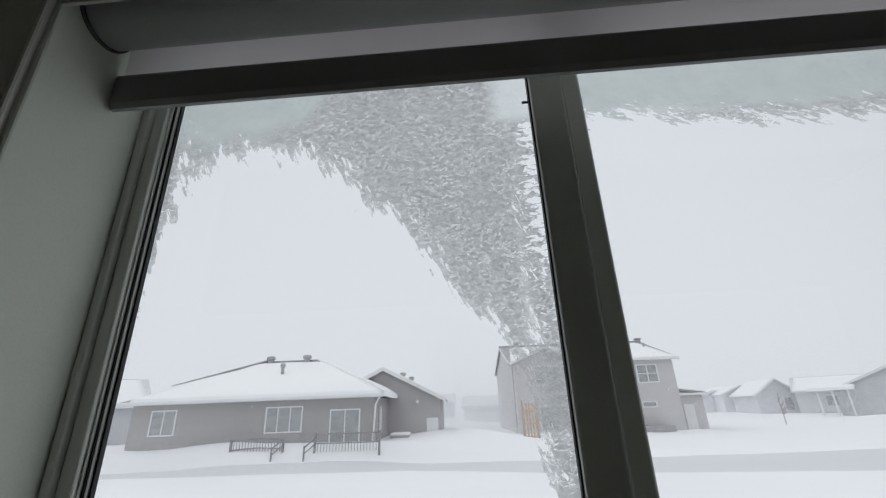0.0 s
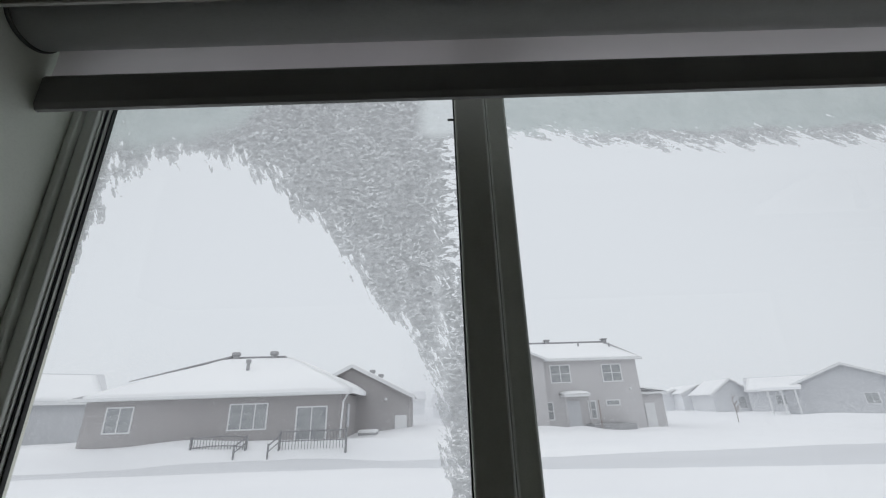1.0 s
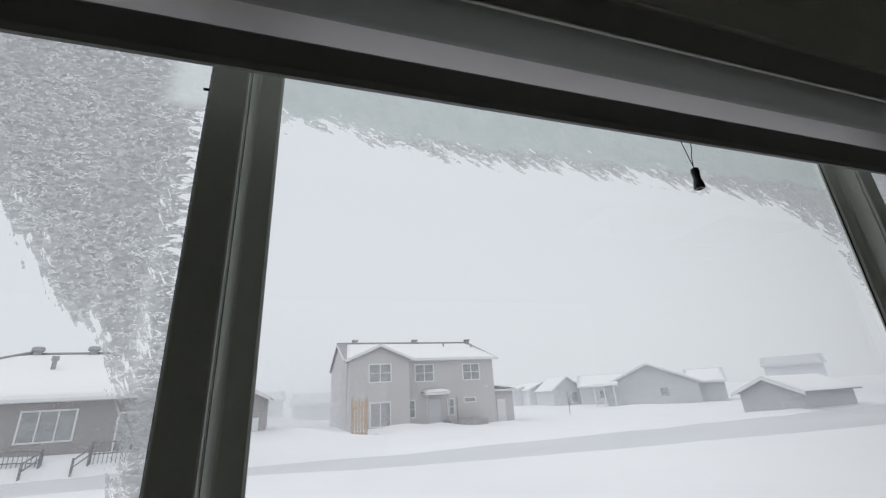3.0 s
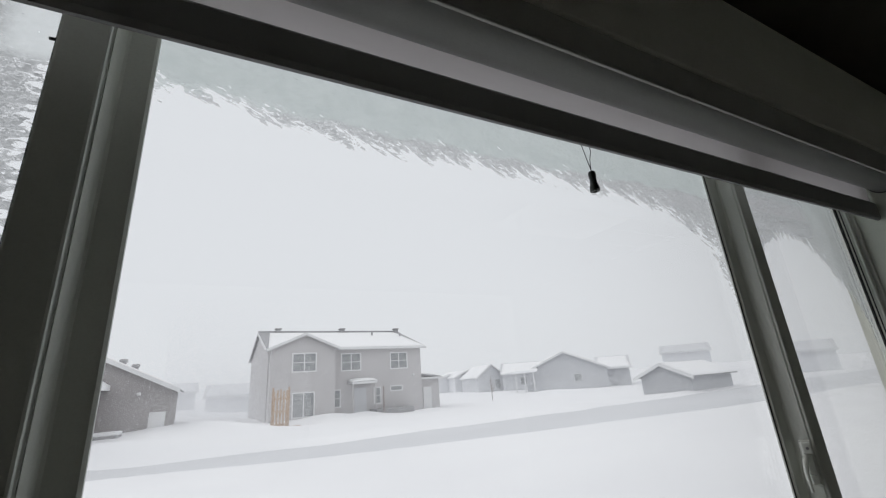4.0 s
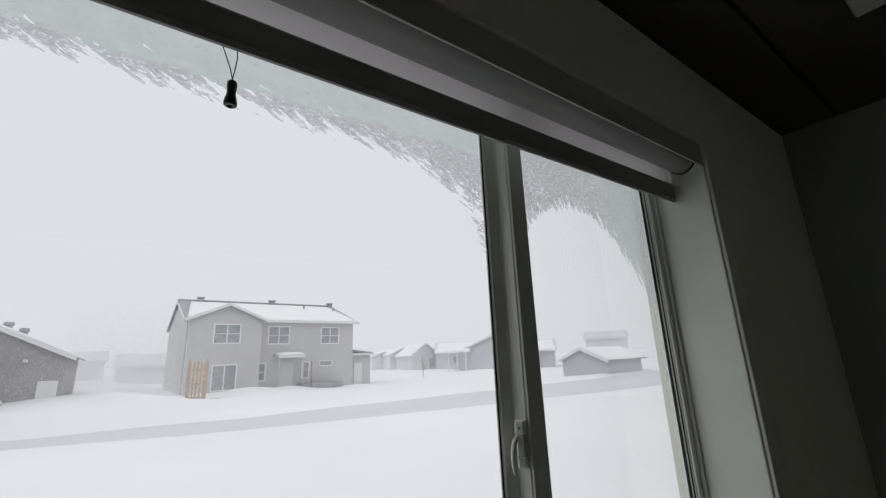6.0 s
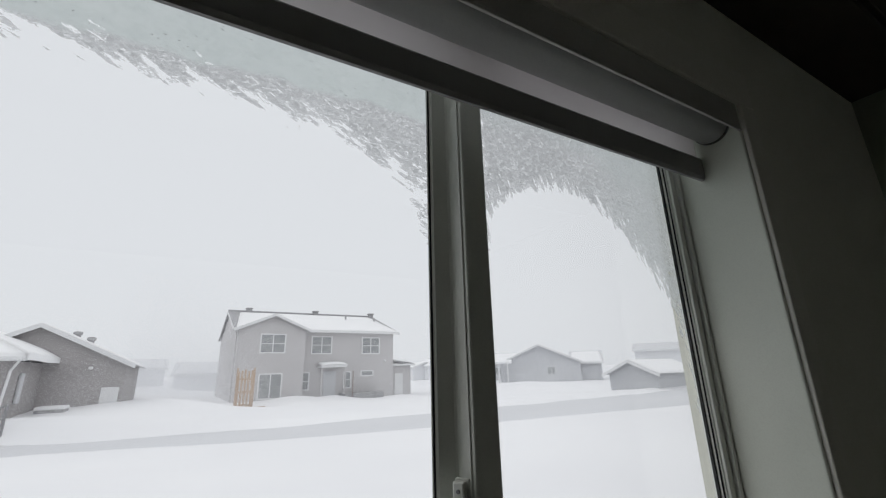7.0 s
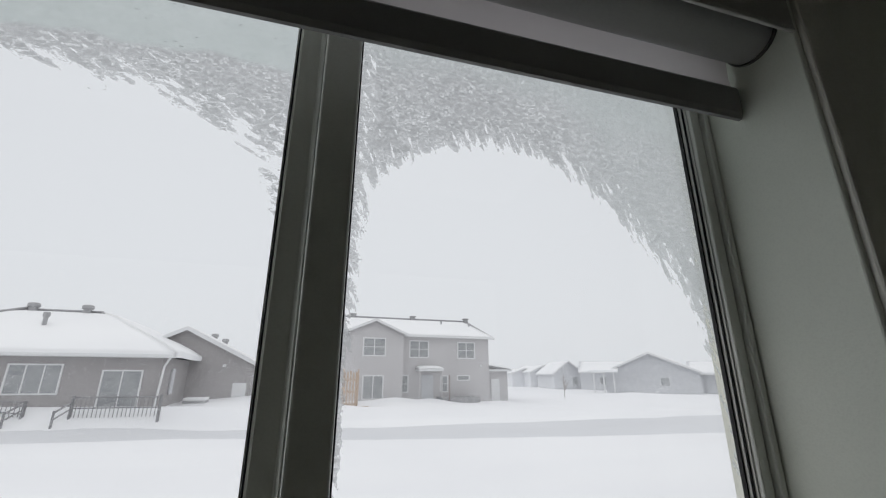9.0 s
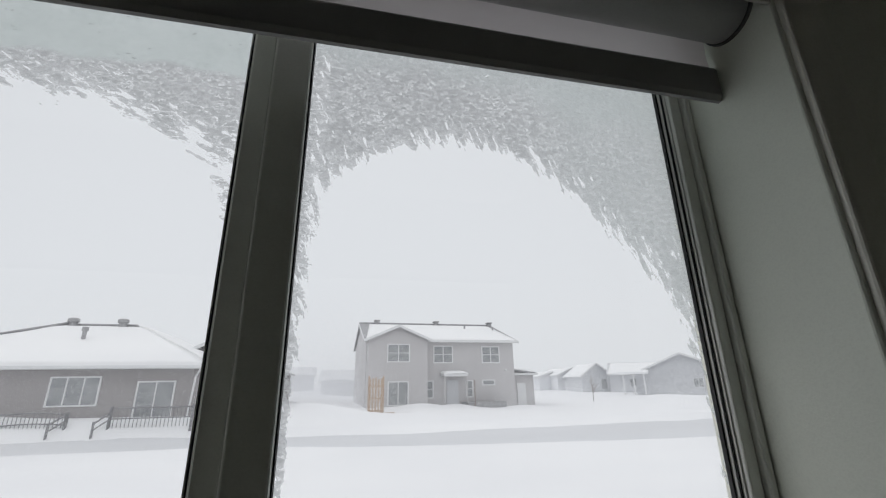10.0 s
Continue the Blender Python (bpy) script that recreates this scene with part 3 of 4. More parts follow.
def ground_z(x, y):
    west = smooth((2.5 - x) / 5.0)
    yard = -0.10 + 0.50 * west - 0.30 * smooth((x - 6) / 10)
    e = y - road_mid(x)
    half = road_half(x)
    near, far = -0.15, yard
    z = near + (far - near) * smooth((e - half + 0.2 * west) / (7.0 - 5.8 * west))
    z += 0.16 * math.exp(-((e - half - 0.7) / 0.6) ** 2) * (0.6 + 0.6 * noise.noise((x * 0.25, 3.1, 0)))
    z += 0.14 * math.exp(-((e + half + 0.7) / 0.8) ** 2) * (0.6 + 0.6 * noise.noise((x * 0.2, 9.1, 0)))
    if abs(e) < half:
        z -= 0.10 * (1 - (e / half) ** 4)
    rough = smooth((abs(e) - half) / 2.0)
    z += rough * (0.10 * noise.noise((x * 0.22, y * 0.3, 1.0)) + 0.035 * noise.noise((x * 0.8, y * 1.1, 2.0)))
    # drifts: beside the gable wing, before the two-storey house and its steps
    z += bump_at(x, y, 0.6, 22.5, 2.4, 3.0, 0.42) + bump_at(x, y, 6.6, 27.9, 1.6, 1.0, 0.25) + bump_at(x, y, 14.2, 28.5, 1.4, 1.4, 0.22)
    z += bump_at(x, y, 9.4, 28.6, 1.1, 0.8, 0.18) + bump_at(x, y, 3.4, 25.6, 1.8, 1.8, -0.25) + bump_at(x, y, 30.0, 33.0, 5.0, 3.0, 0.45) + bump_at(x, y, -9.3, 16.6, 1.6, 1.2, 0.18) + bump_at(x, y, -6.0, 15.75, 3.6, 0.6, 0.17) + bump_at(x, y, -13.6, 16.0, 2.0, 1.2, -0.06) + bump_at(x, y, -14.5, 20.0, 1.2, 2.5, 0.35) + bump_at(x, y, 4.0, 25.9, 1.3, 0.9, -0.42)
    return z


def axis_steps(marks):
    out = []
    for (a, b, s) in marks:
        out += list(np.arange(a, b, s))
    out.append(marks[-1][1])
    return out


def ground():
    xs = axis_steps([(-900, -200, 100), (-200, -60, 14), (-60, -20, 2.0), (-20, 30, 0.33), (30, 70, 1.0), (70, 220, 15), (220, 900, 85)])
    ys = axis_steps([(-60, 4, 8), (4, 8.5, 0.9), (8.5, 19, 0.22), (19, 31, 0.4), (31, 60, 1.5), (60, 200, 14), (200, 900, 100)])
    verts = []
    for y in ys:
        for x in xs:
            z = ground_z(x, y) if abs(x) < 220 and 4 <= y < 220 else -0.3
            if y < 4:
                z = -0.5
            verts.append((x, y, z))
    n = len(xs)
    faces = [(j * n + i, j * n + i + 1, (j + 1) * n + i + 1, (j + 1) * n + i) for j in range(len(ys) - 1) for i in range(n - 1)]
    me = bpy.data.meshes.new("ground")
    me.from_pydata(verts, [], faces)
    me.materials.append(M_SNOW)
    for f in me.polygons:
        f.use_smooth = True
    structure(new("ground", me), "deep drifted snow covering the open ground", "snow")


ground()


def road():
    xs = np.arange(-45, 60, 0.5)
    cross = 9
    verts, faces = [], []
    for x in xs:
        edge_n, edge_f = 0.25 * noise.noise((x * 0.35, 1.0, 5)), 0.25 * noise.noise((x * 0.35, 8.0, 5))
        for k in range(cross):
            e = -road_half(x) + edge_n + (2 * road_half(x) + edge_f - edge_n) * k / (cross - 1)
            y = road_mid(x) + e
            lift = 0.012 if 0 < k < cross - 1 else -0.05
            verts.append((x, y, ground_z(x, y) + lift))
    for i in range(len(xs) - 1):
        for k in range(cross - 1):
            a = i * cross + k
            faces.append((a, a + cross, a + cross + 1, a + 1))
    me = bpy.data.meshes.new("road")
    me.from_pydata(verts, [], faces)
    me.materials.append(M_ROAD)
    for f in me.polygons:
        f.use_smooth = True
    structure(new("road", me), "wind-scoured packed snow on the road", "road")


road()


# ---- houses ----
def house_window(parent, x0, x1, z0, z1, y, cols=2, rows=2, trim=0.08):
    """A window in a wall that faces -y, at the wall's face y."""
    w = empty("window", ((x0 + x1) / 2, y, z0))
    w.parent = parent
    hw, h = (x1 - x0) / 2, z1 - z0
    bm = box(-hw, -hw + trim, -0.04, 0.02, 0, h)
    box(hw - trim, hw, -0.04, 0.02, 0, h, bm=bm)
    box(-hw + trim, hw - trim, -0.04, 0.02, h - trim, h, bm=bm)
    box(-hw + trim, hw - trim, -0.04, 0.02, 0, trim, bm=bm)
    part("frame", bm, M_TRIM, w, "white window trim")
    bar = trim * 0.75
    for c in range(1, cols):
        cx = -hw + 2 * hw * c / cols
        part("mullion", box(cx - bar / 2, cx + bar / 2, -0.036, 0.015, trim, h - trim), M_TRIM, w)
    for r in range(1, rows):
        cz = h * r / rows
        for c in range(cols):
            a = -hw + trim if c == 0 else -hw + 2 * hw * c / cols + bar / 2
            b = hw - trim if c == cols - 1 else -hw + 2 * hw * (c + 1) / cols - bar / 2
            part("glazing_bar", box(a, b, -0.032, 0.012, cz - bar / 3, cz + bar / 3), M_TRIM, w)
    for c in range(cols):
        a = -hw + trim if c == 0 else -hw + 2 * hw * c / cols + bar / 2
        b = hw - trim if c == cols - 1 else -hw + 2 * hw * (c + 1) / cols - bar / 2
        part("pane", box(a, b, -0.012, 0.004, trim, h - trim), M_PANE, w)
    return w


def slab(corners, thick, bm=None):
    """A roof plane as a slab: corners counter-clockwise seen from above."""
    bm = bmesh.new() if bm is None else bm
    top = [bm.verts.new((x, y, z + thick)) for x, y, z in corners]
    low = [bm.verts.new(c) for c in corners]
    bm.faces.new(top)
    bm.faces.new(list(reversed(low)))
    n = len(corners)
    for i in range(n):
        bm.faces.new((low[i], low[(i + 1) % n], top[(i + 1) % n], top[i]))
    return bm


def snow_blanket(corners, thick, seed, cells=14, sides=True):
    """A soft cover of snow on a four-cornered roof plane, thin and uneven at its rim."""
    a, b, c, d = (Vector(q) for q in corners)
    bm = bmesh.new()
    g = []
    for j in range(cells + 1):
        row = []
        for i in range(cells + 1):
            u, v = i / cells, j / cells
            p = (a * (1 - u) + b * u) * (1 - v) + (d * (1 - u) + c * u) * v
            rim = min(1.0, 6 * min(u, 1 - u, v + 0.02, 1 - v)) if sides else min(1.0, 7 * min(v + 0.04, 1 - v + 0.02))
            h = thick * (rim ** 0.5) * (0.8 + 0.4 * noise.noise((p.x * 0.5, p.y * 0.5, seed)))
            row.append(bm.verts.new((p.x, p.y, p.z + max(h, 0.012))))
        g.append(row)
    for j in range(cells):
        for i in range(cells):
            bm.faces.new((g[j][i], g[j][i + 1], g[j + 1][i + 1], g[j + 1][i]))
    rim_v = [g[0][i] for i in range(cells + 1)] + [g[j][cells] for j in range(1, cells + 1)] + [g[cells][i] for i in range(cells - 1, -1, -1)] + [g[j][0] for j in range(cells - 1, 0, -1)]
    low = [bm.verts.new((v.co.x, v.co.y, v.co.z - (0.05 if sides else 0.20))) for v in rim_v]
    n = len(rim_v)
    for i in range(n):
        bm.faces.new((rim_v[i], rim_v[(i + 1) % n], low[(i + 1) % n], low[i]))
    return bm


def box_vent(parent, x, y, z, s=1.0):
    bm = tube([(x, y, z - 0.1), (x, y, z + 0.14 * s)], 0.15 * s, 12)
    part("roof_vent", bm, M_VENT, parent, "dark round roof vent")
    cap = tube([(x, y, z + 0.13 * s), (x, y, z + 0.16 * s), (x, y, z + 0.28 * s), (x, y, z + 0.32 * s)], [0.19 * s, 0.22 * s, 0.21 * s, 0.14 * s], 14)
    part("vent_cap", cap, M_VENT, parent)


def low_house():
    """The single-storey house with a hipped roof, a gable wing and a railed deck."""
    h = empty("bungalow", (-8.5, 19, 0))
    tagged(h, "single-storey taupe house, hipped roof deep in snow", "house")
    inv = h.matrix_world.inverted()

    def put(name, bm, mat, label="", sm=False):
        ob = part(name, bm, mat, h, label, sm)
        ob.matrix_parent_inverse = inv
        return ob

    xl, xr, yf, yb, ze = -13.5, -3.7, 17.0, 26.0, 2.12
    put("wall", box(xl, xr, yf, yb, -0.4, ze), M_SIDE_TAN, "taupe lap siding")
    rl, rr, ry, rz = -10.15, -7.5, 21.5, 4.02
    ex0, ex1, ey0, ey1 = xl - 0.4, xr + 0.42, yf - 0.42, yb + 0.4
    fr_a, fr_b, fr_c, fr_d = (ex0, ey0, ze + 0.03), (ex1, ey0, ze + 0.03), (rr, ry, rz), (rl, ry, rz)
    put("roof", slab([fr_a, fr_b, fr_c, fr_d], 0.06), M_SHINGLE, "dark shingles showing through snow")
    put("roof", slab([(ex1, ey1, ze + 0.03), (ex0, ey1, ze + 0.03), fr_d, fr_c], 0.06), M_SHINGLE)
    put("roof", slab([(ex0, ey1, ze + 0.03), fr_a, fr_d], 0.06), M_SHINGLE)
    put("roof", slab([fr_b, (ex1, ey1, ze + 0.03), fr_c], 0.06), M_SHINGLE)
    up = 0.07
    put("roof_snow", snow_blanket([(ex0 + 0.55, ey0 - 0.06, ze + 0.05 + up), (ex1 + 0.05, ey0 - 0.06, ze + 0.05 + up), (rr + 0.2, ry - 0.12, rz + up - 0.03), (rl + 0.12, ry - 0.12, rz + up - 0.03)], 0.15, 3.0, 26, False), M_SNOW_ROOF, "deep snow lying on the roof", True)
    put("roof_snow", snow_blanket([(ex1 + 0.05, ey0 + 0.05, ze + 0.05 + up), (ex1 + 0.05, ey1, ze + 0.05 + up), (rr + 0.15, ry + 0.2, rz + up), (rr + 0.12, ry - 0.2, rz + up)], 0.20, 3.0, 18, False), M_SNOW_ROOF, "", True)
    put("roof_snow", snow_blanket([(ex0 + 0.05, ey1, ze + 0.05 + up), (ex0 + 0.05, ey0 + 0.3, ze + 0.05 + up), (rl - 0.15, ry - 0.05, rz + up), (rl - 0.15, ry + 0.2, rz + up)], 0.22, 7.0, 18), M_SNOW_ROOF, "", True)
    put("gutter", box(ex0, ex1, ey0 - 0.10, ey0 - 0.002, ze - 0.02, ze + 0.10, 0.02), M_TRIM, "white gutter along the eave")
    put("soffit", box(ex0, ex1, ey0, yf, ze - 0.02, ze + 0.02), M_TRIM)
    put("downpipe", tube([(xr + 0.36, ey0 - 0.05, ze), (xr + 0.12, yf - 0.08, ze - 0.3), (xr + 0.02, yf - 0.08, 0.2)], 0.036, 8), M_TRIM, "white downpipe")
    put("corner_board", box(xr - 0.10, xr + 0.02, yf - 0.02, yf + 0.1, -0.4, ze - 0.02), M_SIDE_TAN)
    for q in ((fr_d, fr_c), (fr_a, fr_d), (fr_c, fr_b)):
        k0, k1 = Vector(q[0]), Vector(q[1])
        if q[0] is fr_a:
            k0 = k0.lerp(k1, 0.30)
        if q[1] is fr_b:
            k1 = k0.lerp(k1, 0.06)
        put("ridge_cap", tube([k0 + Vector((0, 0, 0.20 if q[0] is fr_a else 0.14)), k1 + Vector((0, 0, 0.20 if q[0] is fr_a else 0.14))], [0.02, 0.07] if q[0] is fr_a else 0.06, 8), M_SHINGLE, "bare dark ridge shingles")
    box_vent(h, rl + 0.25, ry - 0.15, rz + 0.10)
    box_vent(h, rl + 2.15, ry - 0.15, rz + 0.10)
    for ob in h.children:
        if ob.name.startswith(("roof_vent", "vent_cap")):
            ob.matrix_parent_inverse = inv
    put("vent_pipe", tube([(-8.35, 19.1, 2.8), (-8.35, 19.1, 3.66)], 0.075, 10), M_VENT, "grey plumbing vent pipe")
    put("vent_hood", tube([(-8.35, 19.1, 3.64), (-8.35, 19.1, 3.80)], [0.12, 0.11], 10), M_VENT)
    # gable wing behind the corner
    gx, hwid, gy, gez, gpz = -3.95, 2.86, 21.2, 2.12, 3.56
    put("wing_wall", prism([(gx - hwid, -0.4), (gx + hwid, -0.4), (gx + hwid, gez), (gx, gpz - 0.05), (gx - hwid, gez)], "y", gy, 29), M_SIDE_TAN, "taupe gable wall")
    sl = (gpz - gez) / hwid
    for s in (-1, 1):
        e = (gx + s * (hwid + 0.3), gez - sl * 0.3)
        quad = [(gx, gy - 0.3, gpz), (gx, 29.2, gpz), (e[0], 29.2, e[1]), (e[0], gy - 0.3, e[1])]
        put("wing_roof", slab(quad if s < 0 else quad[::-1], 0.06), M_SHINGLE)
        sn = [(x, y, z + 0.07) for x, y, z in quad]
        put("wing_snow", snow_blanket([sn[3], sn[0], sn[1], sn[2]] if s > 0 else [sn[0], sn[3], sn[2], sn[1]], 0.10, 9.0 + s, 14), M_SNOW_ROOF, "", True)
        put("rake_board", prism([(gx, gpz - 0.10), (e[0], e[1] - 0.10), (e[0], e[1] + 0.08), (gx, gpz + 0.08)], "y", gy - 0.34, gy - 0.305), M_TRIM, "white rake board")
    put("wing_door", box(-1.80, -1.22, gy - 0.05, gy - 0.004, -0.4, 1.17, 0.01), M_TRIM, "white side door half buried in snow")
    put("wall_lamp", box(-2.32, -2.17, gy - 0.14, gy - 0.003, 1.86, 1.99, 0.03), M_TRIM, "small white outdoor lamp")
    put("meter_box", box(xr + 0.004, xr + 0.09, 18.4, 18.75, 0.8, 1.75, 0.02), M_SIDE_PALE, "pale conduit and meter box")
    box_vent(h, gx + 0.75, gy + 2.2, gpz - 0.28, 0.8)
    box_vent(h, gx + 1.15, gy + 3.0, gpz - 0.46, 0.8)
    for ob in h.children:
        if ob.name.startswith(("roof_vent", "vent_cap")):
            ob.matrix_parent_inverse = inv
    for x0, x1, z0, z1, c in ((-12.68, -11.63, 0.92, 1.895, 2), (-8.02, -6.52, 0.88, 1.87, 3), (-5.42, -4.2, 0.30, 1.69, 2)):
        w = house_window(h, x0, x1, z0, z1, yf - 0.003, c, 1, 0.055)
        w.matrix_parent_inverse = inv
    # the house stands a little askew to the window
    h.matrix_world = pose(-6, 17, 0, 0, 0, 3.0) @ pose(6, -17, 0) @ h.matrix_world
    return h


low_house()


def railing(x0, x1, y, top, name_label, sag=0.0):
    k = empty("deck_railing", (x0, y, top))
    tagged(k, name_label, "railing", "deck railings")
    n = int((x1 - x0) / 0.11)

    def drop(u):
        return -sag * math.sin(math.pi * u)

    part("top_rail", tube([(u * (x1 - x0), 0, drop(u)) for u in np.linspace(0, 1, 9)], 0.025, 6), M_IRON, k)
    part("bottom_rail", tube([(u * (x1 - x0), 0, drop(u) - 0.32) for u in np.linspace(0, 1, 9)], 0.02, 6), M_IRON, k)
    for i in range(1, n):
        u = i / n
        part("picket", tube([(u * (x1 - x0), 0, drop(u) - 0.6), (u * (x1 - x0), 0, drop(u))], 0.011, 5), M_IRON, k)
    for u in (0, 1):
        part("post", box(u * (x1 - x0) - 0.035, u * (x1 - x0) + 0.035, -0.035, 0.035, -0.85, 0.06), M_IRON, k)
    return k


railing(-8.75, -6.75, 15.9, 0.70, "dark iron deck railing, greyed for haze, half buried in snow", -0.06)
railing(-5.55, -3.15, 15.9, 0.84, "dark iron deck railing before the patio door")
for sx_, sy_ in ((-6.75, 15.85), (-5.55, 15.85)):
    k = empty("stair_rail", (sx_, sy_, 0.4))
    tagged(k, "short sloping iron stair rail rising from the snow", "railing", "stair rails")
    part("rail", tube([(0, 0, 0.30), (-0.25, -0.32, 0.02)], 0.028, 6), M_IRON, k)
    part("lower_rail", tube([(0, 0, 0.10), (-0.25, -0.32, -0.18)], 0.022, 6), M_IRON, k)
    part("post", tube([(-0.25, -0.32, -0.5), (-0.25, -0.32, 0.08)], 0.035, 6), M_IRON, k)
    part("post", tube([(0, 0, -0.5), (0, 0, 0.36)], 0.03, 6), M_IRON, k)

# snow-covered cooling unit beside the wing
k = empty("cooling_unit", (-3.0, 19.6, 0.12))
tagged(k, "grey outdoor cooling unit capped with snow", "air conditioner")
part("casing", box(-0.4, 0.4, -0.35, 0.35, -0.2, 0.42, 0.05, segments=2), M_VENT, k)
part("snow_cap", box(-0.41, 0.41, -0.37, 0.37, 0.40, 0.52, 0.055, segments=3), M_SNOW_ROOF, k, smooth=True)


def tall_house():
    """The grey two-storey house with a front gable, a porch canopy and a lean-to."""
    h = empty("two_storey_house", (9, 33, 0))
    tagged(h, "grey two-storey house with white windows and snowy roof", "house")
    inv = h.matrix_world.inverted()

    def put(name, bm, mat, label="", sm=False):
        ob = part(name, bm, mat, h, label, sm)
        ob.matrix_parent_inverse = inv
        return ob

    xl, xr, yf, yb, ze = 3.36, 13.95, 30.0, 40.0, 4.36
    ry, rz = 35.0, 6.08
    put("wall", prism([(yf, -0.8), (yb, -0.8), (yb, ze), (ry, rz - 0.08), (yf, ze)], "x", xl, xr), M_SIDE_GREY, "light grey lap siding")
    sl = (rz - ze) / (ry - yf)
    ov = 0.4
    fe = (yf - ov, ze - sl * ov + 0.04)
    be = (yb + ov, ze - sl * ov + 0.04)
    x0, x1 = xl - 0.16, xr + 0.30
    put("roof", slab([(x0, fe[0], fe[1]), (x1, fe[0], fe[1]), (x1, ry, rz), (x0, ry, rz)], 0.07), M_SHINGLE, "dark shingle edge showing round the snow")
    put("roof", slab([(x1, be[0], be[1]), (x0, be[0], be[1]), (x0, ry, rz), (x1, ry, rz)], 0.07), M_SHINGLE)
    put("ridge_cap", tube([(x0, ry, rz + 0.07), (x1, ry, rz + 0.07)], 0.10, 8), M_SHINGLE)
    put("roof_snow", snow_blanket([(x0 + 0.10, fe[0] + 0.12, fe[1] + 0.11), (x1 - 0.02, fe[0] + 0.12, fe[1] + 0.11), (x1 - 0.5, ry - 0.40, rz - 0.04), (x0 + 0.75, ry - 0.40, rz - 0.04)], 0.11, 13.0, 26), M_SNOW_ROOF, "snow lying on the front slope", True)
    put("gutter", box(x0, x1, fe[0] - 0.10, fe[0] - 0.002, fe[1] - 0.06, fe[1] + 0.08, 0.02), M_TRIM, "white gutter along the eave")
    put("soffit", box(x0, x1, fe[0], yf, ze - 0.14, ze - 0.10), M_TRIM)
    for xs_, nm in ((x0, -1), (x1, 1)):
        prof = [(fe[0], fe[1] - 0.12), (ry, rz - 0.12), (be[0], be[1] - 0.12), (be[0], be[1] + 0.05), (ry, rz + 0.05), (fe[0], fe[1] + 0.05)]
        put("rake_board", prism(prof, "x", xs_ - 0.04 if nm < 0 else xs_ + 0.002, xs_ - 0.002 if nm < 0 else xs_ + 0.04), M_TRIM)
    # front gable
    gl, gr, gy, gpz = 3.42, 7.36, 29.2, 5.26
    gx = (gl + gr) / 2
    gez = ze + 0.02
    put("gable_wall", prism([(gl, -0.8), (gr, -0.8), (gr, gez), (gx, gpz - 0.06), (gl, gez)], "y", gy, yf + 0.3), M_SIDE_GREY, "light grey gable front")
    gs = (gpz - gez) / (gr - gx)
    back = ry - (rz - gpz) / sl
    for s in (-1, 1):
        e = (gx + s * ((gr - gl) / 2 + 0.32), gez - gs * 0.32)
        quad = [(gx, gy - 0.35, gpz), (gx, back, gpz), (e[0], yf - 0.2, e[1]), (e[0], gy - 0.35, e[1])]
        put("gable_roof", slab(quad if s < 0 else quad[::-1], 0.06), M_SHINGLE)
        sn = [(x, y, z + 0.06) for x, y, z in quad]
        put("gable_snow", snow_blanket([sn[3], sn[0], sn[1], sn[2]] if s > 0 else [sn[0], sn[3], sn[2], sn[1]], 0.06, 19.0 + s, 12), M_SNOW_ROOF, "", True)
        put("rake_board", prism([(gx, gpz - 0.12), (e[0], e[1] - 0.12), (e[0], e[1] + 0.05), (gx, gpz + 0.05)], "y", gy - 0.40, gy - 0.355), M_TRIM)
    for vx in (4.55, 9.35, 14.0):
        bm = box(vx - 0.17, vx + 0.17, ry - 0.35, ry - 0.01, rz - 0.15, rz + 0.24, 0.02)
        put("roof_vent", bm, M_VENT, "dark square ridge vent")
        put("vent_cap", box(vx - 0.24, vx + 0.24, ry - 0.42, ry + 0.06, rz + 0.24, rz + 0.34, 0.03), M_VENT)
    for vx, vy in ((11.3, 33.2), (14.0 - 0.4, 33.0)):
        put("vent_pipe", tube([(vx, vy, rz - sl * (ry - vy)), (vx, vy, rz - sl * (ry - vy) + 0.42)], 0.07, 8), M_VENT)
    for x0_, x1_, z0, z1, y, c, r in ((4.64, 6.16, 2.77, 4.03, gy, 2, 2), (7.94, 9.36, 2.73, 3.99, yf, 2, 2), (11.48, 12.87, 2.72, 3.96, yf, 2, 2), (4.72, 6.10, -0.05, 1.53, gy, 2, 1), (7.42, 7.95, 0.33, 1.54, yf, 1, 2), (10.22, 10.78, 0.34, 1.53, yf, 1, 2), (11.45, 12.42, 1.14, 1.55, yf, 1, 1)):
        w = house_window(h, x0_, x1_, z0, z1, y - 0.003, c, r)
        w.matrix_parent_inverse = inv
    # porch canopy
    put("porch_roof", box(8.42, 10.12, 28.95, yf - 0.003, 1.80, 1.98, 0.02), M_TRIM, "small white porch canopy")
    put("porch_snow", snow_blanket([(8.4, 28.92, 1.985), (10.14, 28.92, 1.985), (10.14, 29.98, 2.08), (8.4, 29.98, 2.08)], 0.17, 31.0, 10), M_SNOW_ROOF, "", True)
    for px in (8.5, 10.04):
        put("porch_post", box(px - 0.04, px + 0.04, 29.02, 29.10, -0.6, 1.80), M_SIDE_GREY)
    put("porch_door", box(8.85, 9.7, yf - 0.04, yf - 0.003, -0.4, 1.55, 0.01), M_SIDE_PALE, "pale front door in the porch")
    put("deck_edge", box(9.9, 12.6, 28.5, 29.9, -0.65, 0.06, 0.02), M_VENT, "dark step half buried in snow")
    put("wall_light", box(13.2, 13.35, yf - 0.1, yf - 0.003, 2.15, 2.32, 0.03), M_TRIM)
    put("porch_stake", box(10.3, 10.37, 28.3, 28.36, -0.9, 1.55, 0.01), M_TWIG, "thin bare wooden stake before the porch")
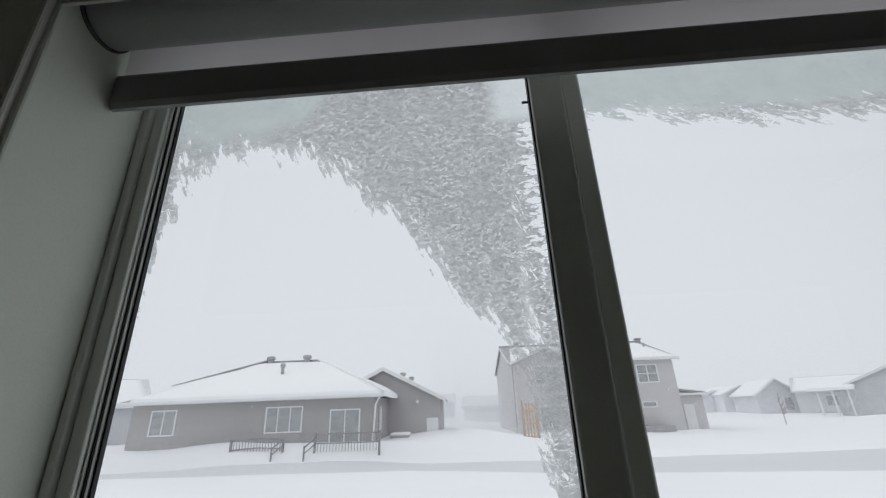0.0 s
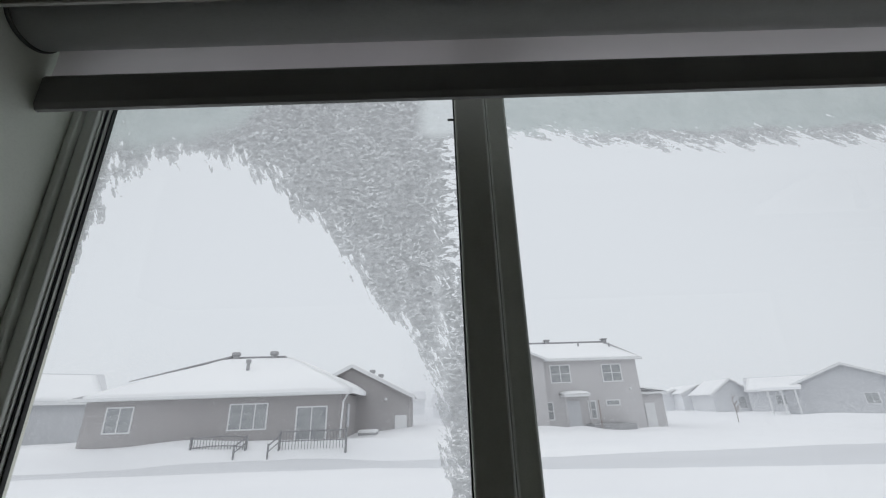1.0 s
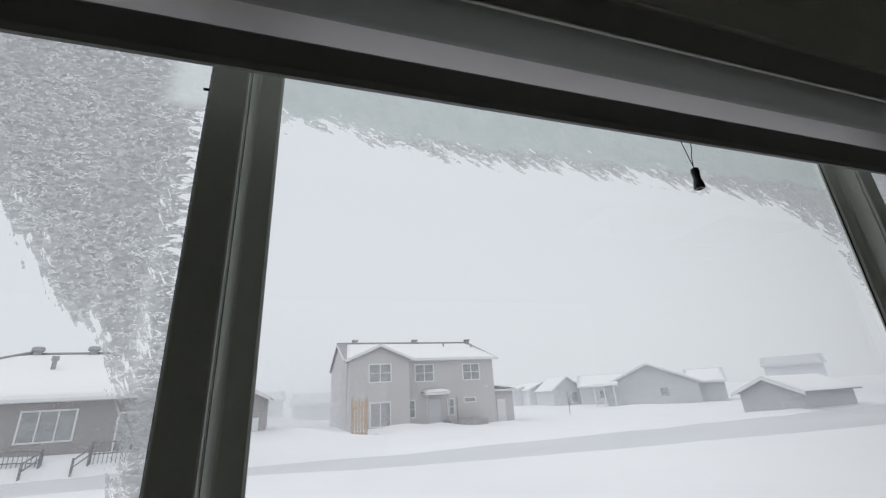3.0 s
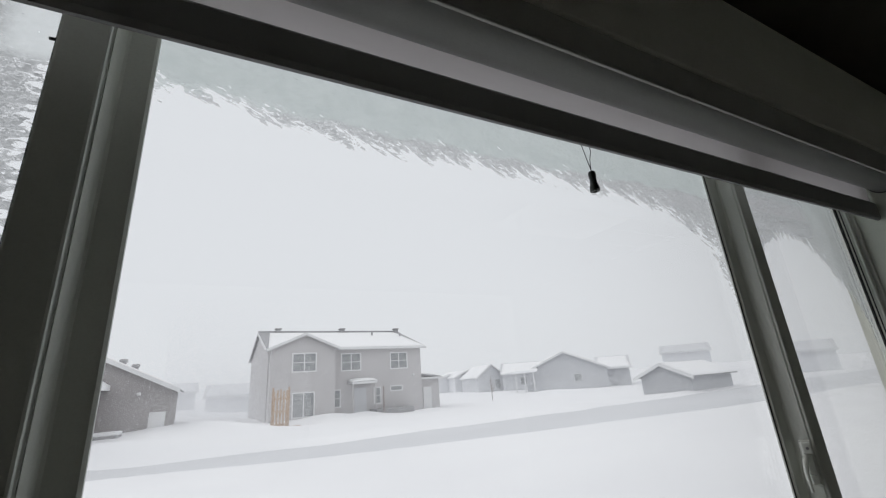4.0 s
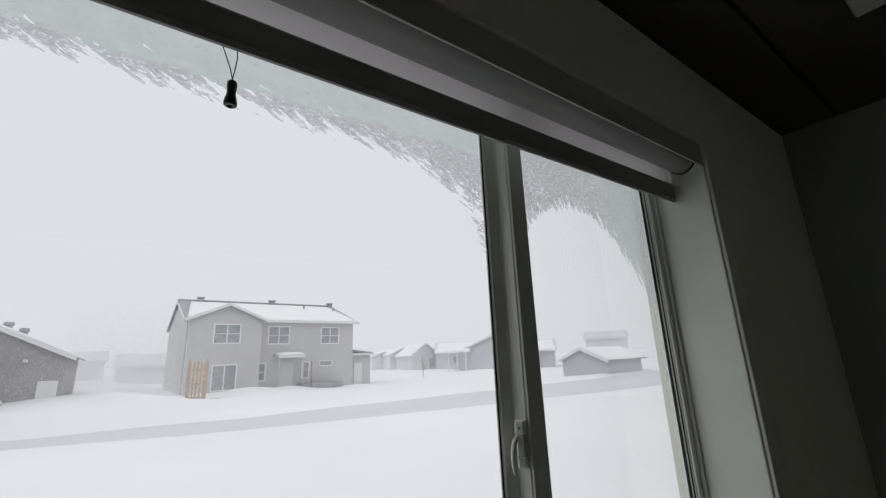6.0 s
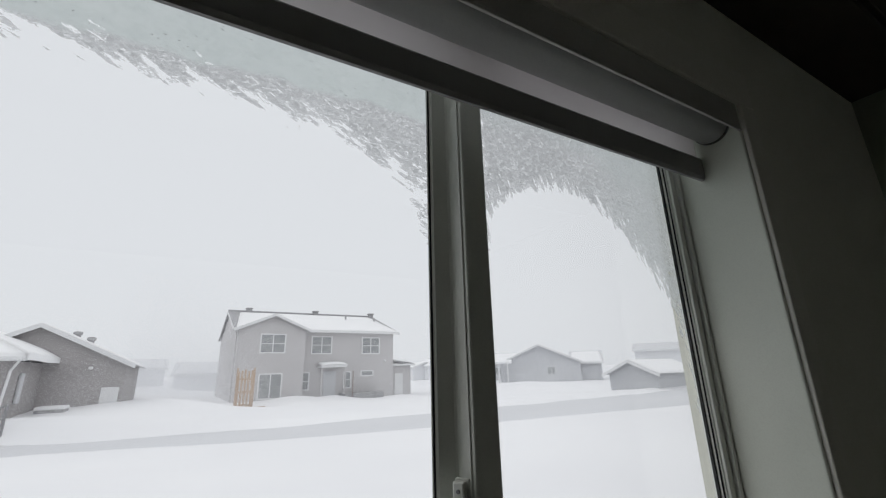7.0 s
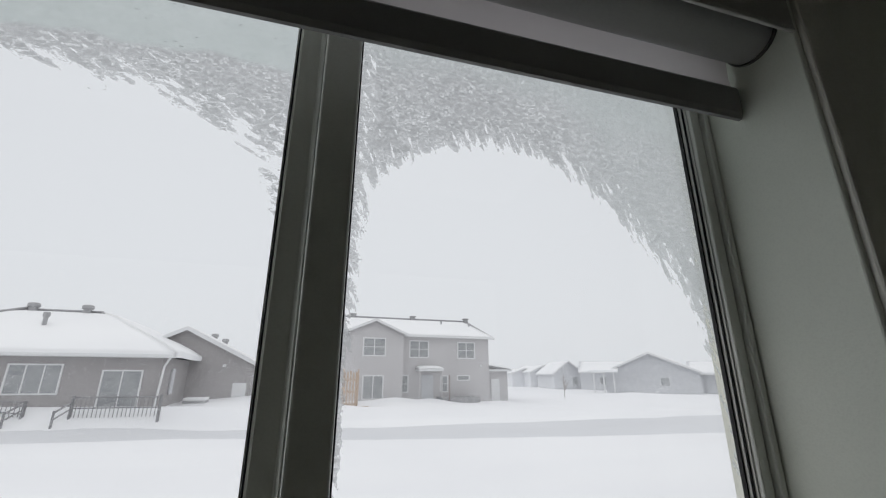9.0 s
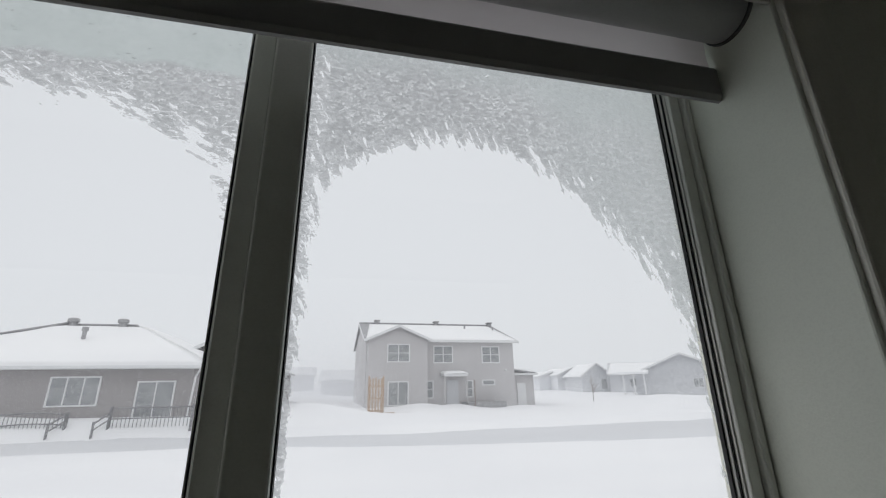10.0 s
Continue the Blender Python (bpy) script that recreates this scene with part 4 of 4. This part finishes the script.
    # lean-to beside the house
    lx0, lx1, ly0, ly1 = xr + 0.003, 16.15, 31.5, 38.0
    put("lean_to_wall", prism([(lx0, -0.9), (lx1, -0.9), (lx1, 1.92), (lx0, 2.20)], "y", ly0, ly1), M_SIDE_GREY, "grey side wing")
    put("lean_to_roof", slab([(lx0, ly0 - 0.3, 2.22), (lx0, ly1, 2.22), (lx1 + 0.25, ly1, 1.90), (lx1 + 0.25, ly0 - 0.3, 1.90)][::-1], 0.08), M_SHINGLE)
    put("lean_to_snow", snow_blanket([(lx0, ly0 - 0.3, 2.30), (lx1 + 0.25, ly0 - 0.3, 1.98), (lx1 + 0.25, ly1, 1.98), (lx0, ly1, 2.30)], 0.30, 37.0, 12), M_SNOW_ROOF, "", True)
    put("lean_to_fascia", box(lx0, lx1 + 0.25, ly0 - 0.36, ly0 - 0.302, 1.84, 1.99, 0.01), M_TRIM)
    put("lean_to_door", box(14.75, 15.45, ly0 - 0.05, ly0 - 0.003, -0.7, 1.25, 0.01), M_TRIM, "white side door")
    put("flue", tube([(14.85, 33.0, 2.0), (14.85, 33.0, 3.25)], 0.075, 8), M_VENT, "thin metal flue")
    put("eave_stub", box(xr + 0.003, xr + 0.75, 33.2, 33.9, 2.86, 2.96, 0.02), M_SHINGLE)
    # drawn a little wider, and askew to the window
    h.matrix_world = pose(4.48, 29.05, 0, 0, 0, 3.1) @ Matrix.Diagonal((1.057, 1, 1, 1)) @ pose(-4.64, -29.2, 0) @ h.matrix_world
    return h


tall_house()


def cedar_screen():
    k = empty("cedar_screen", (3.2, 26.5, -0.55))
    tagged(k, "fresh orange cedar privacy screen beside the steps", "wooden screen")
    for i in range(5):
        x = 0.02 + i * 0.175
        top = 2.22 + 0.05 * ((i * 7) % 3)
        part("board", box(x, x + 0.105, 0.0, 0.035, -0.3, top, 0.006), M_CEDAR, k)
    for z in (0.35, 1.05, 1.75):
        part("crosspiece", box(-0.02, 0.90, 0.036, 0.10, z, z + 0.10, 0.006), M_CEDAR, k)
    for x in (-0.04, 0.84):
        part("post", box(x, x + 0.10, 0.101, 0.20, -0.3, 2.42, 0.008), M_CEDAR, k)
    s = empty("wooden_steps", (4.3, 26.0, -0.42))
    tagged(s, "reddish wooden steps half buried in drifted snow", "steps")
    for i in range(2):
        part("tread", box(-0.5 + i * 0.35, 0.35 + i * 0.1, -0.2 + i * 0.25, 0.12 + i * 0.25, -0.3, 0.02 + i * 0.15, 0.01), M_CEDAR_WET, s)


cedar_screen()


def simple_house(name, label, az, dist, half, depth, base, eave, peak, wall_mat, roof_mat, gable_front=True, turn=0.0, windows=(), snow_depth=0.18, snow_mat=None):
    """A plain gabled house at a bearing (degrees east of the window's axis) and distance."""
    x, y = 0.6 + dist * math.sin(radians(az)), -0.5 + dist * math.cos(radians(az))
    h = empty(name, (x, y, base), -az + turn)
    tagged(h, label, "house", "houses across the snowfield")
    e, p = eave - base, peak - base
    snow_mat = snow_mat or M_SNOW_ROOF
    if gable_front:
        part("wall", prism([(-half, -0.8), (half, -0.8), (half, e), (0, p - 0.05), (-half, e)], "y", 0, depth), wall_mat, h)
        s_ = (p - e) / half
        for s in (-1, 1):
            q = (s * (half + 0.35), e - s_ * 0.35)
            quad = [(0, -0.35, p), (0, depth + 0.3, p), (q[0], depth + 0.3, q[1]), (q[0], -0.35, q[1])]
            part("roof", slab(quad if s < 0 else quad[::-1], 0.07), roof_mat, h)
            sn = [(a, b, c + 0.07) for a, b, c in quad]
            part("roof_snow", snow_blanket([sn[3], sn[0], sn[1], sn[2]] if s > 0 else [sn[0], sn[3], sn[2], sn[1]], snow_depth, dist + s, 12), snow_mat, h, smooth=True)
            part("rake_board", prism([(0, p - 0.14), (q[0], q[1] - 0.14), (q[0], q[1] + 0.06), (0, p + 0.06)], "y", -0.42, -0.36), M_TRIM, h)
    else:
        mid = depth / 2
        part("wall", prism([(0, -0.8), (depth, -0.8), (depth, e), (mid, p - 0.05), (0, e)], "x", -half, half), wall_mat, h)
        s_ = (p - e) / mid
        f = (-0.4, e - s_ * 0.4)
        b = (depth + 0.4, e - s_ * 0.4)
        part("roof", slab([(-half - 0.3, f[0], f[1]), (half + 0.3, f[0], f[1]), (half + 0.3, mid, p), (-half - 0.3, mid, p)], 0.07), roof_mat, h)
        part("roof", slab([(half + 0.3, b[0], b[1]), (-half - 0.3, b[0], b[1]), (-half - 0.3, mid, p), (half + 0.3, mid, p)], 0.07), roof_mat, h)
        part("roof_snow", snow_blanket([(-half - 0.15, f[0] + 0.05, f[1] + 0.08), (half + 0.15, f[0] + 0.05, f[1] + 0.08), (half - 0.1, mid - 0.25, p - 0.02), (-half + 0.1, mid - 0.25, p - 0.02)], snow_depth, dist, 14), snow_mat, h, smooth=True)
        part("fascia", box(-half - 0.3, half + 0.3, f[0] - 0.06, f[0] - 0.003, f[1] - 0.12, f[1] + 0.06), M_TRIM, h)
    for x0, x1, z0, z1, c in windows:
        house_window(h, x0, x1, z0 - base, z1 - base, -0.003, c, 1, 0.05)
    return h


# bearings and heights of the farther houses; haze is put into their pale tones
simple_house("gabled_house", "grey gabled house behind the far side of the road", 42.5, 56, 4.9, 11, -0.3, 2.0, 4.1, M_SIDE_MID, M_SHINGLE_PALE, windows=((0.9, 1.9, 0.4, 1.4, 2),))
porch = empty("porch", (0, 0, 0))
px, py = 0.6 + 55 * math.sin(radians(37.3)), -0.5 + 55 * math.cos(radians(37.3))
porch.matrix_world = pose(px, py, 0, 0, 0, -42)
tagged(porch, "white-posted open porch under a snowy roof", "porch")
for i in range(3):
    part("post", box(-1.2 + i * 1.1, -1.05 + i * 1.1, 0, 0.15, -0.6, 1.9), M_TRIM, porch)
part("porch_roof", slab([(-1.7, -0.3, 1.9), (1.6, -0.3, 1.9), (1.6, 3.0, 2.5), (-1.7, 3.0, 2.5)], 0.25), M_SNOW_ROOF, porch)
simple_house("far_wing_house", "house half lost in blowing snow, haze in its pale colour", 48.2, 60, 1.9, 8, -0.4, 1.9, 3.3, M_SIDE_MID, M_SHINGLE_PALE, False)
simple_house("distant_house", "distant house with a snowy roof, haze in its pale colour", 37.2, 66, 3.2, 9, -0.2, 2.1, 3.6, M_SIDE_PALE, M_SHINGLE_PALE, False, windows=((-0.6, 0.5, 0.3, 1.4, 1),))
simple_house("distant_house", "distant gabled house with a snowy roof, haze in its pale colour", 33.0, 68, 2.3, 9, -0.2, 1.9, 3.6, M_SIDE_PALE, M_SHINGLE_PALE, True, 20, windows=((0.5, 1.4, -0.1, 1.4, 1),))
simple_house("distant_house", "distant house almost lost in the storm, haze in its whitish colour", 29.9, 78, 2.6, 9, 0.0, 2.1, 3.2, M_SIDE_HAZE, M_SHINGLE_PALE, True, 25)
simple_house("distant_house", "distant house almost lost in the storm, haze in its whitish colour", 27.4, 80, 2.4, 9, 0.0, 1.9, 2.7, M_SIDE_HAZE, M_SHINGLE_PALE, True, 25)
simple_house("low_garage", "low grey garage sunk in drifted snow", 53.7, 33, 1.75, 5.4, -0.6, 0.93, 1.70, M_SIDE_MID, M_SHINGLE, True, -30, snow_depth=0.12)
# storm houses: roof snow in the road's grey, to fade it like haze
simple_house("storm_house", "tall house almost lost in the storm, haze in its colour", 56.3, 72, 3.1, 9, 0, 3.4, 4.5, M_SIDE_HAZE, M_SHINGLE_PALE, False, snow_mat=M_ROAD)
simple_house("storm_house", "far house almost lost in the storm, haze in its colour", 66.5, 70, 3.5, 9, 0, 2.2, 3.4, M_SIDE_HAZE, M_SHINGLE_PALE, False, snow_mat=M_ROAD)
simple_house("neighbour_house", "neighbouring house under deep snow, haze in its pale grey", -44.2, 30, 3.1, 9, 0.0, 2.45, 4.0, M_SIDE_MID, M_SHINGLE_PALE, False)
simple_house("storm_house", "far house between the others, almost lost in snow, haze in its colour", -4.6, 62, 1.9, 9, 0, 2.5, 3.6, M_SIDE_HAZE, M_SHINGLE_PALE, False, snow_mat=M_ROAD)
simple_house("storm_house", "far low house beside the tall one, in blowing snow, haze in its colour", 1.2, 52, 2.7, 9, 0, 1.7, 2.9, M_SIDE_HAZE, M_SHINGLE_PALE, False, snow_mat=M_ROAD)


def sapling(az, dist, height, label):
    x, y = 0.6 + dist * math.sin(radians(az)), -0.5 + dist * math.cos(radians(az))
    z = ground_z(x, y)
    rnd = random.Random(int(az * 10))
    t = empty("sapling", (x, y, z))
    tagged(t, label, "tree")
    part("trunk", tube([(0, 0, -0.3), (0.02, 0, height * 0.4), (-0.02, 0.01, height * 0.75), (0, 0, height)], [0.032, 0.027, 0.018, 0.008], 7), M_TWIG, t)
    bm = bmesh.new()
    for i in range(26):
        z0 = height * (0.3 + 0.6 * rnd.random())
        a = rnd.random() * 6.28
        ln = (0.25 + 0.45 * rnd.random()) * (1.15 - z0 / height) * height * 0.45
        tip = (math.cos(a) * ln, math.sin(a) * ln, z0 + ln * 1.1)
        mid = (tip[0] * 0.5, tip[1] * 0.5, z0 + ln * 0.4)
        tube([(0, 0, z0), mid, tip], [0.016, 0.011, 0.004], 5, bm)
    part("crown", bm, M_TWIG, t, "bare twiggy branches")


sapling(32.9, 40, 2.1, "thin bare sapling standing in the snow")


def blowing_snow(count_close, count_near, count_gust, count_far):
    """Wind-blown snow over the yards: tiny four-sided grains, thick near the ground and thinning upwards, drifting in gusts."""
    rng = np.random.default_rng(31)
    verts, size = [], []
    for count, r0, r1, edge, scale, a0, a1 in ((count_close, 11.0, 22.0, 0.0095, 1.9, -52, 10), (count_near, 23.0, 45.0, 0.022, 1.7, -52, 74), (count_gust, 27.0, 44.0, 0.022, 2.6, -6, 7), (count_far, 45.0, 80.0, 0.04, 2.6, -52, 74)):
        az = np.radians(rng.uniform(a0, a1, count * 2))
        r = np.sqrt(rng.uniform(r0 * r0, r1 * r1, count * 2))
        gust = 0.5 + 0.5 * np.sin(az * 17 + r * 0.23) * np.sin(az * 7 - r * 0.31 + 1.0)
        keep = rng.uniform(0, 1, count * 2) < 0.35 + 0.65 * gust
        az, r = az[keep][:count], r[keep][:count]
        x, y = 0.6 + r * np.sin(az), -0.5 + r * np.cos(az)
        # clear of the rooms of the two nearest houses
        out = ~((y > 16.5) & (y < 30.0) & (x < -2.5)) & ~((y > 29.0) & (y < 41.0) & (x > 3.0) & (x < 17.0))
        x, y = x[out], y[out]
        z = -0.15 + np.minimum(rng.exponential(scale, len(x)), 7.0)
        verts.append(np.stack([x, y, z], 1))
        size.append(edge * rng.uniform(0.7, 1.3, len(x)))
    mid, size = np.concatenate(verts), np.concatenate(size)
    n = len(mid)
    corner = np.array([(1, 1, 1), (1, -1, -1), (-1, 1, -1), (-1, -1, 1)]) * 0.354
    a, b = rng.uniform(0, 6.283, n), rng.uniform(0, 6.283, n)
    ca, sa, cb, sb = np.cos(a), np.sin(a), np.cos(b), np.sin(b)
    zero, one = np.zeros(n), np.ones(n)
    turn = np.stack([ca, -sa, zero, sa, ca, zero, zero, zero, one], 1).reshape(n, 3, 3) @ np.stack([one, zero, zero, zero, cb, -sb, zero, sb, cb], 1).reshape(n, 3, 3)
    pts = np.einsum("nij,kj->nki", turn, corner) * size[:, None, None] + mid[:, None, :]
    tri = np.array([(0, 1, 2), (0, 3, 1), (0, 2, 3), (1, 3, 2)])
    faces = (np.arange(n)[:, None, None] * 4 + tri[None]).reshape(-1, 3)
    me = bpy.data.meshes.new("blowing_snow")
    me.from_pydata(pts.reshape(-1, 3).tolist(), [], faces.tolist())
    me.materials.append(M_FLAKE)
    ob = new("blowing_snow", me)
    tagged(ob, "fine white snow blowing low over the yards", "blowing snow", kind="stuff")


blowing_snow(190000, 150000, 90000, 190000)
